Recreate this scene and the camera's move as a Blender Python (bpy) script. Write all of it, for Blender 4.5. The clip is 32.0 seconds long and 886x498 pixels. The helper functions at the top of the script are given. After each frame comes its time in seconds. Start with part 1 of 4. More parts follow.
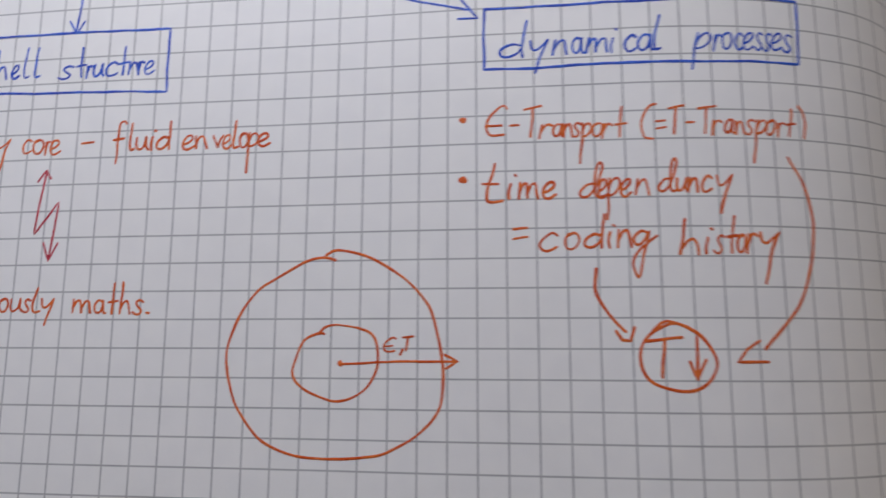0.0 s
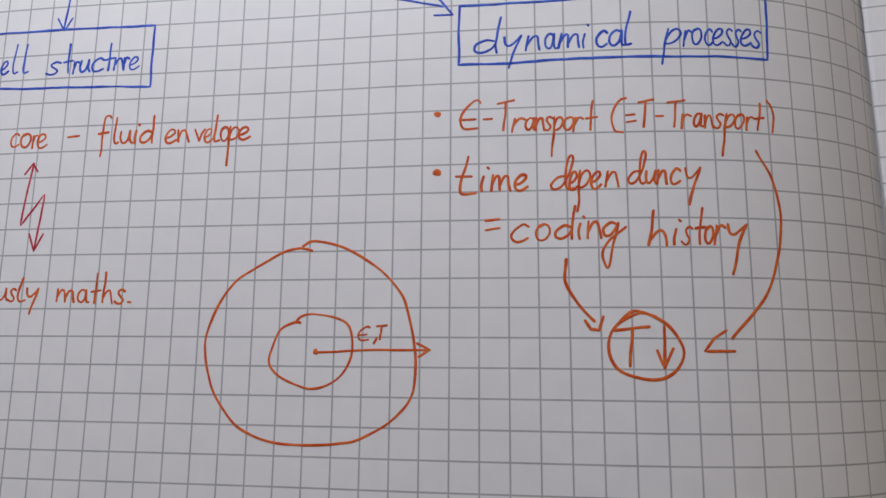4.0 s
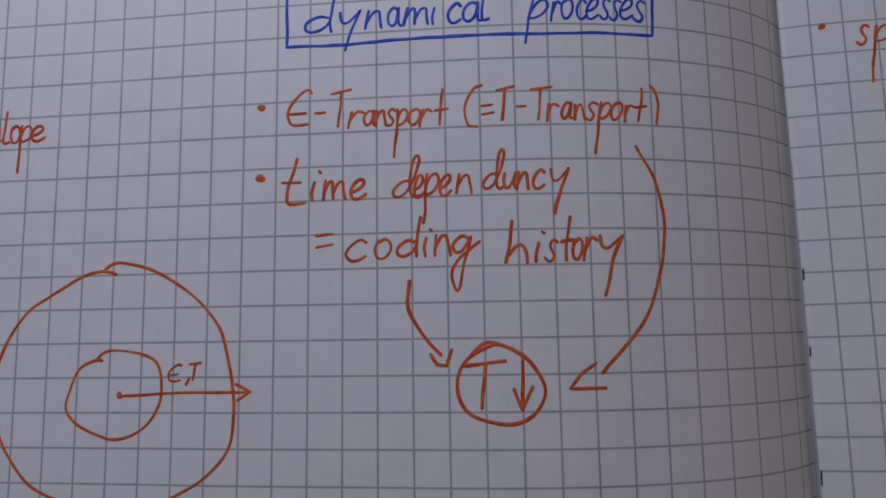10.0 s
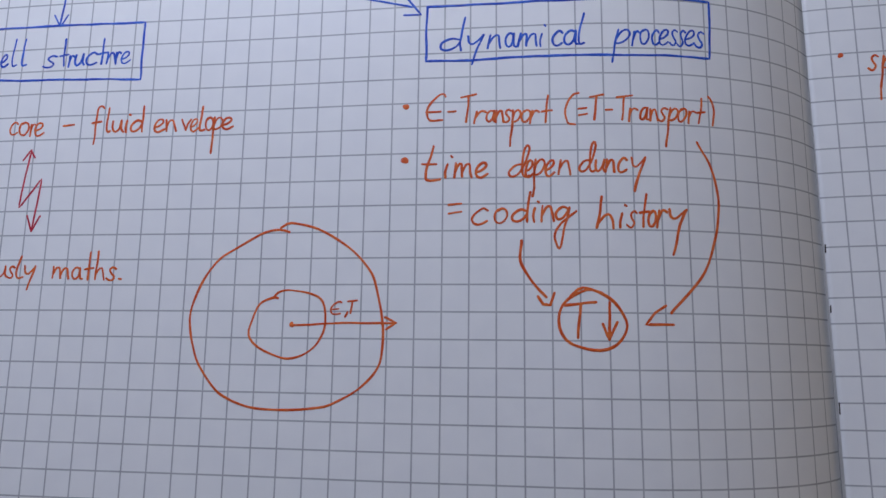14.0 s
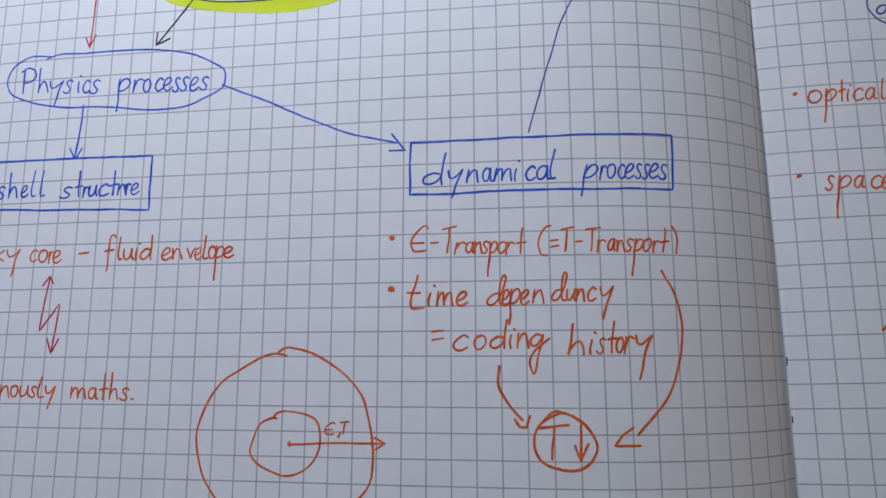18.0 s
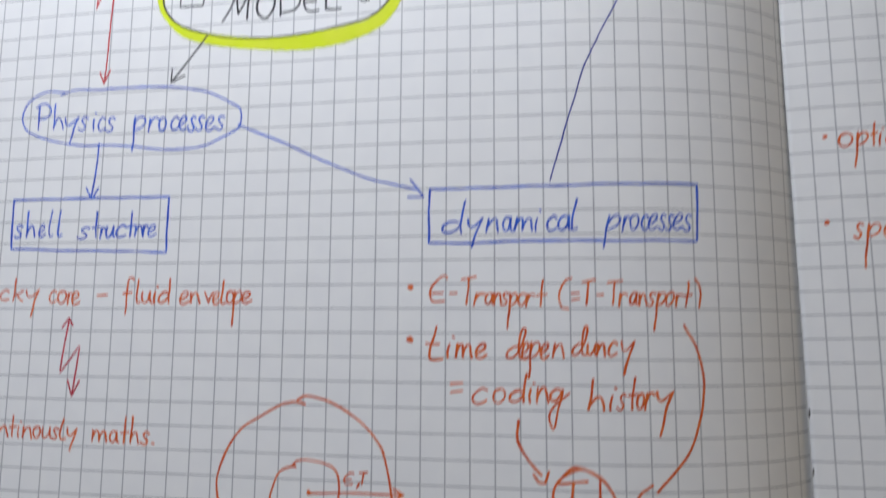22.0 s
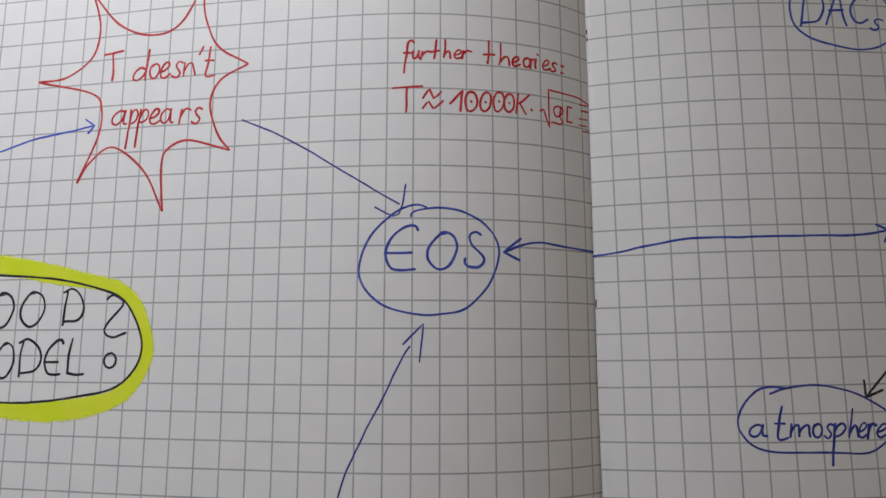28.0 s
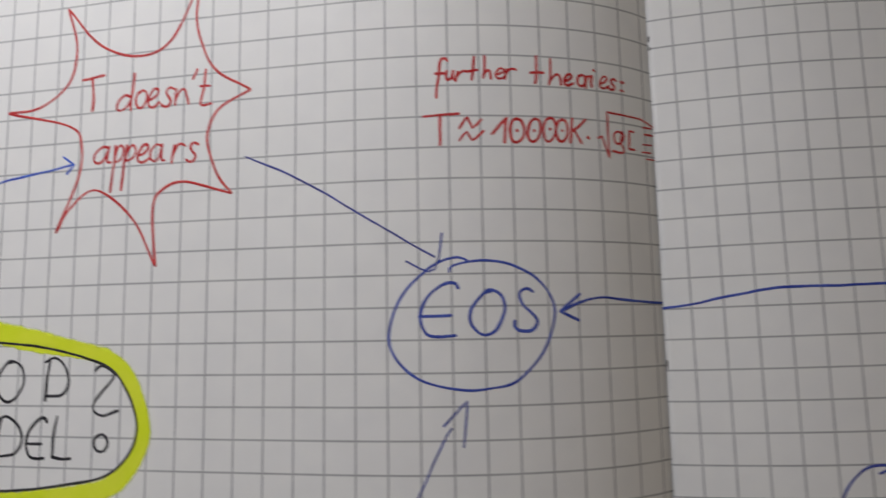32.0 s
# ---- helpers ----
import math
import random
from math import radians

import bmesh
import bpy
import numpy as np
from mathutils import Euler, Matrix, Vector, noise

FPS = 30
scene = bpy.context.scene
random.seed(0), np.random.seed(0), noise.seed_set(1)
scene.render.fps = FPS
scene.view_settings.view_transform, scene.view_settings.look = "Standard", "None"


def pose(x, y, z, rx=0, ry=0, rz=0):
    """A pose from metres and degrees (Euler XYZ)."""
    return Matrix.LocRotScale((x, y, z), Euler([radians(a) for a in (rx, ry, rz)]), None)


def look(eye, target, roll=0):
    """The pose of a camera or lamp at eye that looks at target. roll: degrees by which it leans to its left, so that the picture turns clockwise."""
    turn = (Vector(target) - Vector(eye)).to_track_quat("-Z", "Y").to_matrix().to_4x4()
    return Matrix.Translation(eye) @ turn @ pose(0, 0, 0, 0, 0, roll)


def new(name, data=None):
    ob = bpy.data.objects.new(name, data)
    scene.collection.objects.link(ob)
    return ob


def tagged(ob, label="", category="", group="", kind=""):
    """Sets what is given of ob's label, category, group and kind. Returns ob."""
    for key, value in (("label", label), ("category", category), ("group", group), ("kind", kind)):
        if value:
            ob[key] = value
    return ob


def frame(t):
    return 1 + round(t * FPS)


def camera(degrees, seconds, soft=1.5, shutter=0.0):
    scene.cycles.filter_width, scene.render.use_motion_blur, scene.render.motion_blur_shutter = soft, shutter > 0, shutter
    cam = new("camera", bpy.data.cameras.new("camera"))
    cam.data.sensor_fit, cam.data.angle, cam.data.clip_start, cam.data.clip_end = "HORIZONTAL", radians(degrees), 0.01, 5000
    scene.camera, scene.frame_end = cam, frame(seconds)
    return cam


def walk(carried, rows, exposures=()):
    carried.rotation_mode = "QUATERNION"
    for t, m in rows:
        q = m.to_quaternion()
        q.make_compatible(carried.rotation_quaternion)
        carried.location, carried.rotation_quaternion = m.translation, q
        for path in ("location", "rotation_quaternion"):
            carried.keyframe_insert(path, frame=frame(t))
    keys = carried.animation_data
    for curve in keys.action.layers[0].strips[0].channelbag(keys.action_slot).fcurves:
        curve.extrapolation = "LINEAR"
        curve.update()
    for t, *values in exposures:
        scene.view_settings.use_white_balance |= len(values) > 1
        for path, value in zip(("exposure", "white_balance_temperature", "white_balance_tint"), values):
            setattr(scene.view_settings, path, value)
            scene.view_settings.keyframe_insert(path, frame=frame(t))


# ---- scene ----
# The camera and its way over the open notebook
cam = camera(66.84, 32.0, 1.45, 0.9)
ROWS = [
    (0.0, 0.00237, -0.06109, 0.89672, 9.020, 6.679, 0.180),
    (0.1, 0.00081, -0.06138, 0.89602, 9.212, 6.753, 0.501),
    (0.2, -0.00053, -0.06175, 0.89542, 9.333, 6.794, 0.799),
    (0.5, -0.00058, -0.06335, 0.89443, 9.098, 6.011, 1.248),
    (0.9, 0.00292, -0.06116, 0.89457, 8.728, 6.313, 0.587),
    (1.0, 0.00375, -0.06096, 0.89467, 8.677, 6.445, 0.382),
    (1.1, 0.00444, -0.06097, 0.89487, 8.721, 6.501, 0.237),
    (1.5, 0.00523, -0.06270, 0.89640, 8.843, 6.474, 0.083),
    (1.9, 0.00555, -0.06161, 0.89785, 8.681, 6.660, 0.523),
    (2.0, 0.00628, -0.06086, 0.89798, 8.962, 6.640, 0.581),
    (2.1, 0.00718, -0.06106, 0.89779, 9.078, 6.718, 0.534),
    (2.5, 0.00994, -0.06391, 0.89666, 9.411, 7.270, 0.093),
    (2.9, 0.00963, -0.06320, 0.89787, 9.754, 7.371, 0.338),
    (3.0, 0.00949, -0.06349, 0.89806, 9.642, 7.343, 0.406),
    (3.1, 0.00915, -0.06362, 0.89795, 9.570, 7.352, 0.457),
    (3.5, 0.00817, -0.06360, 0.89789, 9.482, 7.262, 0.512),
    (5.5, 0.01014, -0.06488, 0.89562, 9.469, 7.183, -0.035),
    (5.9, 0.01389, -0.06340, 0.89241, 9.482, 7.305, -0.184),
    (6.0, 0.01483, -0.06290, 0.89110, 9.415, 7.397, -0.246),
    (6.1, 0.01584, -0.06240, 0.88960, 9.335, 7.389, -0.322),
    (6.5, 0.02058, -0.06009, 0.88377, 8.945, 7.263, -0.628),
    (6.9, 0.02872, -0.05841, 0.88150, 8.122, 7.155, -0.740),
    (7.0, 0.02970, -0.05823, 0.88140, 7.886, 7.113, -0.758),
    (7.1, 0.03053, -0.05827, 0.88140, 7.695, 6.894, -0.777),
    (7.5, 0.03054, -0.05741, 0.88131, 7.334, 6.701, -0.858),
    (7.9, 0.03024, -0.05622, 0.88088, 6.747, 6.529, -0.954),
    (8.0, 0.03033, -0.05550, 0.88080, 6.876, 6.447, -0.960),
    (8.1, 0.03042, -0.05511, 0.88081, 6.954, 6.420, -0.960),
    (8.5, 0.03060, -0.05496, 0.88076, 6.931, 6.583, -0.907),
    (9.0, 0.03162, -0.05443, 0.88024, 6.864, 6.645, -0.944),
    (9.5, 0.03039, -0.05466, 0.87915, 7.014, 6.520, -0.971),
    (10.0, 0.02961, -0.05380, 0.87804, 6.771, 6.362, -0.889),
    (10.5, 0.02957, -0.05219, 0.87488, 6.328, 6.450, -0.916),
    (11.0, 0.02783, -0.05365, 0.88096, 6.348, 6.294, -0.441),
    (11.5, 0.02635, -0.05668, 0.89673, 6.877, 5.975, 0.095),
    (12.0, 0.02381, -0.06061, 0.89193, 8.006, 6.731, 0.094),
    (12.5, 0.02111, -0.06340, 0.89716, 8.146, 6.807, 0.184),
    (12.9, 0.01912, -0.06608, 0.90231, 8.175, 6.806, 0.397),
    (13.0, 0.01869, -0.06615, 0.90343, 8.511, 6.716, 0.468),
    (13.1, 0.01806, -0.06628, 0.90455, 8.786, 6.672, 0.542),
    (13.5, 0.01565, -0.06818, 0.90678, 9.028, 6.704, 0.727),
    (15.5, 0.01438, -0.06798, 0.90550, 10.184, 7.022, 0.420),
    (16.0, 0.01549, -0.06671, 0.90602, 9.838, 7.125, -0.025),
    (16.5, 0.02048, -0.06118, 0.91218, 9.345, 7.726, -0.656),
    (16.9, 0.02237, -0.05167, 0.92190, 8.961, 7.508, -0.085),
    (17.0, 0.02262, -0.04909, 0.92263, 9.265, 7.395, -0.021),
    (17.1, 0.02261, -0.04742, 0.92254, 9.401, 7.414, -0.020),
    (17.5, 0.02248, -0.04590, 0.92137, 9.671, 7.630, -0.067),
    (18.0, 0.02233, -0.04633, 0.91986, 9.623, 8.006, -0.062),
    (18.5, 0.02176, -0.04943, 0.91677, 9.926, 8.206, -0.254),
    (18.9, 0.02275, -0.04893, 0.91423, 10.205, 8.195, -0.645),
    (19.0, 0.02253, -0.05002, 0.91409, 9.716, 8.356, -0.674),
    (19.1, 0.02234, -0.05088, 0.91437, 9.520, 8.337, -0.668),
    (19.5, 0.01898, -0.05278, 0.91692, 9.480, 8.160, -0.418),
    (19.9, 0.01681, -0.04917, 0.91453, 8.749, 8.934, 0.086),
    (20.0, 0.01698, -0.04902, 0.91402, 8.394, 8.871, 0.183),
    (20.1, 0.01720, -0.04884, 0.91392, 8.315, 8.722, 0.241),
    (20.5, 0.01718, -0.04876, 0.91368, 8.130, 8.480, 0.305),
    (20.9, 0.01661, -0.04923, 0.91373, 7.807, 8.360, 0.298),
    (21.0, 0.01624, -0.04938, 0.91373, 7.687, 8.503, 0.299),
    (21.1, 0.01631, -0.04906, 0.91383, 7.663, 8.585, 0.265),
    (21.5, 0.01869, -0.04456, 0.91527, 7.376, 8.684, 0.006),
    (21.8, 0.02000, -0.03546, 0.91872, 7.432, 8.810, 0.191),
    (21.9, 0.02035, -0.03303, 0.91989, 7.046, 8.892, 0.278),
    (22.0, 0.02087, -0.02985, 0.92090, 7.139, 8.949, 0.336),
    (22.1, 0.02154, -0.02738, 0.92160, 7.026, 8.984, 0.359),
    (22.5, 0.02384, -0.01779, 0.92234, 6.981, 9.213, 0.405),
    (22.9, 0.02421, -0.00428, 0.92101, 7.409, 8.733, 1.359),
    (23.0, 0.02424, -0.00176, 0.92079, 7.112, 8.719, 1.466),
    (23.1, 0.02472, 0.00130, 0.92150, 7.192, 8.750, 1.279),
    (23.5, 0.03061, 0.01227, 0.93046, 6.580, 8.992, -0.299),
    (23.9, 0.04156, 0.02715, 0.93376, 6.591, 9.176, 0.219),
    (24.0, 0.04404, 0.03165, 0.93399, 7.238, 9.080, 0.271),
    (24.1, 0.04590, 0.03430, 0.93419, 7.083, 9.101, 0.226),
    (24.5, 0.05008, 0.04118, 0.93505, 7.107, 9.052, -0.171),
    (24.9, 0.05381, 0.04414, 0.93306, 6.993, 9.457, -0.108),
    (25.0, 0.05467, 0.04518, 0.93187, 7.268, 9.451, -0.094),
    (25.1, 0.05507, 0.04592, 0.93018, 7.384, 9.498, -0.084),
    (25.5, 0.05560, 0.04774, 0.92214, 7.091, 9.553, -0.069),
    (25.9, 0.05754, 0.04954, 0.91665, 7.050, 9.624, -0.045),
    (26.0, 0.05878, 0.04979, 0.91576, 7.164, 9.718, -0.045),
    (26.1, 0.06002, 0.04973, 0.91499, 7.354, 10.003, -0.067),
    (26.5, 0.06637, 0.04765, 0.91230, 8.109, 9.661, -0.294),
    (28.5, 0.06619, 0.04601, 0.89987, 8.683, 9.993, 0.466),
    (28.9, 0.06865, 0.04822, 0.90030, 7.607, 10.049, 0.724),
    (29.0, 0.06877, 0.04993, 0.90033, 7.796, 10.180, 0.734),
    (29.1, 0.06856, 0.05107, 0.90024, 7.942, 10.285, 0.745),
    (29.5, 0.06765, 0.05457, 0.89804, 8.518, 10.410, 0.756),
    (29.9, 0.06725, 0.05841, 0.89620, 8.224, 10.738, 0.377),
    (30.0, 0.06777, 0.05964, 0.89528, 8.183, 10.523, 0.223),
    (30.1, 0.06776, 0.06072, 0.89396, 8.039, 10.416, 0.071),
    (30.5, 0.06449, 0.06413, 0.88748, 7.681, 10.599, -0.442),
    (30.9, 0.06406, 0.06430, 0.88413, 7.085, 10.338, -0.619),
    (31.0, 0.06377, 0.06445, 0.88394, 6.968, 10.435, -0.630),
    (31.1, 0.06379, 0.06437, 0.88404, 6.864, 10.435, -0.612),
    (31.5, 0.06219, 0.06383, 0.88443, 6.612, 10.844, -0.412),
    (31.8, 0.06038, 0.06269, 0.88455, 6.562, 10.556, -0.690),
    (31.9, 0.05918, 0.06197, 0.88465, 6.417, 10.611, -0.863),
    (32.0, 0.05773, 0.06178, 0.88468, 6.515, 10.774, -1.050),
]
EXPOSURES = [
    (0.0, -0.24, 6680, 19),
    (1.0, -0.24, 6730, 19),
    (2.0, -0.16, 6730, 17),
    (3.0, -0.20, 6780, 19),
    (6.0, -0.46, 6630, 19),
    (7.0, -0.83, 6730, 23),
    (8.0, -0.94, 6530, 23),
    (9.0, -1.03, 6230, 25),
    (10.0, -0.99, 6080, 27),
    (11.0, -0.85, 5980, 23),
    (12.0, -0.75, 5880, 21),
    (13.0, -0.54, 5830, 21),
    (16.0, -0.25, 5930, 19),
    (17.0, -0.29, 5880, 17),
    (18.0, -0.39, 5980, 17),
    (19.0, -0.47, 6030, 19),
    (20.0, -0.28, 6180, 17),
    (21.0, -0.21, 6430, 17),
    (22.0, -0.16, 6560, 14),
    (23.0, -0.51, 6960, 14),
    (24.0, -0.68, 7160, 12),
    (25.0, -0.73, 7110, 16),
    (26.0, -0.90, 7110, 16),
    (29.0, -0.79, 7060, 16),
    (30.0, -0.85, 7160, 16),
    (31.0, -0.96, 7310, 16),
    (32.0, -0.87, 7260, 16),
]
walk(cam, [(t, pose(x, y, z, rx, ry, rz)) for t, x, y, z, rx, ry, rz in ROWS], EXPOSURES)

# ---- light: a window beside the desk, under a bright sky, and an added side fill ----
world = bpy.data.worlds.new("sky")
scene.world = world
world.use_nodes = True
sky = world.node_tree.nodes.new("ShaderNodeTexSky")
sky.sky_type, sky.sun_disc, sky.sun_elevation, sky.sun_rotation = "NISHITA", False, radians(38), radians(60)
world.node_tree.links.new(sky.outputs[0], world.node_tree.nodes["Background"].inputs[0])
world.node_tree.nodes["Background"].inputs[1].default_value = 0.12

WALL_Y, WALL_T = 0.24, 0.16             # inner face of the window wall, and its thickness
WIN = (-0.38, 0.10, 0.86, 1.10)        # window opening: x from, x to, z from, z to
lamp_data = bpy.data.lights.new("window_daylight", "AREA")
lamp_data.shape, lamp_data.size, lamp_data.size_y = "RECTANGLE", WIN[1] - WIN[0] - 0.1, WIN[3] - WIN[2] - 0.1
lamp_data.energy, lamp_data.color = 2.9, (0.80, 0.885, 1.0)
lamp = new("window_daylight", lamp_data)
WIN_MID = ((WIN[0] + WIN[1]) / 2, (WIN[2] + WIN[3]) / 2)
lamp.matrix_world = look((WIN_MID[0], WALL_Y + 0.06, WIN_MID[1]), (WIN_MID[0], WALL_Y - 1.0, WIN_MID[1]))
WALL_X = 1.2                           # inner face of the wall on the other side, with the added fill window
FILL_WIN = (-1.0, 0.0, 0.90, 1.80)        # opening of the added window: y from, y to, z from, z to
# warm fill from the side, added to lift the page's slope into the fold
side_data = bpy.data.lights.new("side_fill_light", "AREA")
side_data.shape, side_data.size, side_data.size_y = "RECTANGLE", FILL_WIN[1] - FILL_WIN[0] - 0.1, FILL_WIN[3] - FILL_WIN[2] - 0.1
side_data.energy, side_data.color = 1.95, (1.0, 0.77, 0.36)
side_lamp = new("side_fill_light", side_data)
SIDE_MID = ((FILL_WIN[0] + FILL_WIN[1]) / 2, (FILL_WIN[2] + FILL_WIN[3]) / 2)
side_lamp.matrix_world = look((WALL_X + 0.06, *SIDE_MID), (WALL_X - 1.0, *SIDE_MID))


# ---- materials ----
def material(name, color, rough=0.6, metal=0.0):
    m = bpy.data.materials.new(name)
    m.use_nodes = True
    b = m.node_tree.nodes["Principled BSDF"]
    b.inputs["Base Color"].default_value = (*color, 1)
    b.inputs["Roughness"].default_value, b.inputs["Metallic"].default_value = rough, metal
    return m, m.node_tree, b


def mathn(nt, op, a, b=None, c=None):
    n = nt.nodes.new("ShaderNodeMath")
    n.operation = op
    for i, v in enumerate((a, b, c)):
        if v is None:
            continue
        if isinstance(v, (int, float)):
            n.inputs[i].default_value = v
        else:
            nt.links.new(v, n.inputs[i])
    return n.outputs[0]


def noisen(nt, vector, scale, detail=3.0, rough=0.5):
    n = nt.nodes.new("ShaderNodeTexNoise")
    n.inputs["Scale"].default_value, n.inputs["Detail"].default_value, n.inputs["Roughness"].default_value = scale, detail, rough
    nt.links.new(vector, n.inputs["Vector"])
    return n.outputs["Fac"]


def mixc(nt, fac, a, b):
    n = nt.nodes.new("ShaderNodeMix")
    n.data_type = "RGBA"
    for sock, v in ((n.inputs["Factor"], fac), (n.inputs["A"], a), (n.inputs["B"], b)):
        if isinstance(v, tuple):
            sock.default_value = (*v, 1)
        elif isinstance(v, (int, float)):
            sock.default_value = v
        else:
            nt.links.new(v, sock)
    return n.outputs["Result"]


def smooth(nt, value, lo, hi, out_lo=0.0, out_hi=1.0):
    n = nt.nodes.new("ShaderNodeMapRange")
    n.interpolation_type = "SMOOTHSTEP"
    nt.links.new(value, n.inputs["Value"])
    n.inputs["From Min"].default_value, n.inputs["From Max"].default_value = lo, hi
    n.inputs["To Min"].default_value, n.inputs["To Max"].default_value = out_lo, out_hi
    return n.outputs["Result"]


def bumpn(nt, bsdf, height, strength, dist):
    n = nt.nodes.new("ShaderNodeBump")
    n.inputs["Strength"].default_value, n.inputs["Distance"].default_value = strength, dist
    nt.links.new(height, n.inputs["Height"])
    nt.links.new(n.outputs[0], bsdf.inputs["Normal"])


def squared_paper():
    """White writing paper with printed 5 mm squares; the UV map counts squares."""
    m, nt, b = material("squared_paper", (0.8, 0.8, 0.79), 0.50)
    b.inputs["Specular IOR Level"].default_value = 0.55
    uv = nt.nodes.new("ShaderNodeUVMap").outputs[0]
    sep = nt.nodes.new("ShaderNodeSeparateXYZ")
    wob = nt.nodes.new("ShaderNodeVectorMath")
    wob.operation = "ADD"
    nt.links.new(uv, sep.inputs[0])
    blot = noisen(nt, uv, 0.9, 3)
    grain = noisen(nt, uv, 26, 4, 0.65)
    fibre = noisen(nt, uv, 90, 2)
    masks = []
    for axis in (0, 1):
        away = mathn(nt, "ABSOLUTE", mathn(nt, "SUBTRACT", mathn(nt, "FRACT", mathn(nt, "ADD", sep.outputs[axis], 0.5)), 0.5))
        edge = mathn(nt, "ADD", away, mathn(nt, "MULTIPLY", mathn(nt, "SUBTRACT", grain, 0.5), 0.016))
        masks.append(smooth(nt, edge, 0.016, 0.043, 1.0, 0.0))
    line = mathn(nt, "MAXIMUM", masks[0], masks[1])
    line = mathn(nt, "MULTIPLY", line, smooth(nt, blot, 0.2, 0.8, 0.80, 1.0))
    sheet = mixc(nt, smooth(nt, blot, 0.3, 0.7), (0.815, 0.815, 0.80), (0.785, 0.787, 0.78))
    sheet = mixc(nt, smooth(nt, grain, 0.35, 0.75, 0.0, 0.5), sheet, (0.74, 0.74, 0.735))
    nt.links.new(mixc(nt, line, sheet, (0.345, 0.35, 0.36)), b.inputs["Base Color"])
    bumpn(nt, b, mathn(nt, "ADD", mathn(nt, "MULTIPLY", grain, 0.7), mathn(nt, "MULTIPLY", fibre, 0.3)), 0.25, 0.00008)
    return m


def ink(name, dark, light, rough=0.55):
    """Pen ink: pools of darker colour along the stroke."""
    m, nt, b = material(name, dark, rough)
    b.inputs["Specular IOR Level"].default_value = 0.25
    at = nt.nodes.new("ShaderNodeNewGeometry").outputs["Position"]
    pool = noisen(nt, at, 420, 3, 0.6)
    fine = noisen(nt, at, 2600, 2)
    col = mixc(nt, smooth(nt, pool, 0.35, 0.68), dark, light)
    col = mixc(nt, smooth(nt, fine, 0.5, 0.8, 0.0, 0.35), col, light)
    nt.links.new(col, b.inputs["Base Color"])
    return m


def marker_film():
    """Fluorescent highlighter: a thin yellow film that fades out unevenly at its outer edge; the printed squares show through. The UV map runs across the band."""
    m = bpy.data.materials.new("highlighter_ink")
    m.use_nodes = True
    nt = m.node_tree
    nt.nodes.clear()
    out = nt.nodes.new("ShaderNodeOutputMaterial")
    at = nt.nodes.new("ShaderNodeNewGeometry").outputs["Position"]
    streak, fray = noisen(nt, at, 160, 3), noisen(nt, at, 700, 4, 0.6)
    sep = nt.nodes.new("ShaderNodeSeparateXYZ")
    nt.links.new(nt.nodes.new("ShaderNodeUVMap").outputs[0], sep.inputs[0])
    edge = mathn(nt, "ADD", sep.outputs[0], mathn(nt, "MULTIPLY", mathn(nt, "SUBTRACT", fray, 0.5), 0.22))
    cover = mathn(nt, "MULTIPLY", smooth(nt, edge, 0.80, 1.0, 1.0, 0.0), smooth(nt, edge, 0.0, 0.14, 0.0, 1.0))
    clear, bare, body = nt.nodes.new("ShaderNodeBsdfTransparent"), nt.nodes.new("ShaderNodeBsdfTransparent"), nt.nodes.new("ShaderNodeBsdfDiffuse")
    film, mix = nt.nodes.new("ShaderNodeMixShader"), nt.nodes.new("ShaderNodeMixShader")
    nt.links.new(mixc(nt, smooth(nt, streak, 0.3, 0.7), (0.93, 1.0, 0.30), (0.89, 1.0, 0.22)), clear.inputs["Color"])
    nt.links.new(mixc(nt, smooth(nt, streak, 0.35, 0.65), (0.91, 1.0, 0.08), (0.85, 0.98, 0.05)), body.inputs["Color"])
    film.inputs[0].default_value = 0.7
    nt.links.new(clear.outputs[0], film.inputs[1])
    nt.links.new(body.outputs[0], film.inputs[2])
    nt.links.new(cover, mix.inputs[0])
    nt.links.new(bare.outputs[0], mix.inputs[1])
    nt.links.new(film.outputs[0], mix.inputs[2])
    nt.links.new(mix.outputs[0], out.inputs[0])
    return m


def plaster(name, color):
    m, nt, b = material(name, color, 0.85)
    at = nt.nodes.new("ShaderNodeNewGeometry").outputs["Position"]
    big, small = noisen(nt, at, 1.5), noisen(nt, at, 180, 4)
    nt.links.new(mixc(nt, smooth(nt, big, 0.3, 0.7), color, tuple(c * 0.93 for c in color)), b.inputs["Base Color"])
    bumpn(nt, b, small, 0.2, 0.0006)
    return m


def wood(name, dark, light):
    m, nt, b = material(name, light, 0.45)
    at = nt.nodes.new("ShaderNodeNewGeometry").outputs["Position"]
    sc = nt.nodes.new("ShaderNodeVectorMath")
    sc.operation, sc.inputs[1].default_value = "MULTIPLY", (3, 45, 45)
    nt.links.new(at, sc.inputs[0])
    grain = noisen(nt, sc.outputs[0], 1.0, 5, 0.6)
    nt.links.new(mixc(nt, smooth(nt, grain, 0.3, 0.7), dark, light), b.inputs["Base Color"])
    bumpn(nt, b, grain, 0.2, 0.0004)
    return m


def page_edges():
    m, nt, b = material("page_edges", (0.72, 0.71, 0.68), 0.85)
    at = nt.nodes.new("ShaderNodeNewGeometry").outputs["Position"]
    sc = nt.nodes.new("ShaderNodeVectorMath")
    sc.operation, sc.inputs[1].default_value = "MULTIPLY", (8, 8, 9000)
    nt.links.new(at, sc.inputs[0])
    leaf = noisen(nt, sc.outputs[0], 1.0, 2)
    nt.links.new(mixc(nt, smooth(nt, leaf, 0.35, 0.65), (0.60, 0.59, 0.56), (0.78, 0.77, 0.74)), b.inputs["Base Color"])
    return m


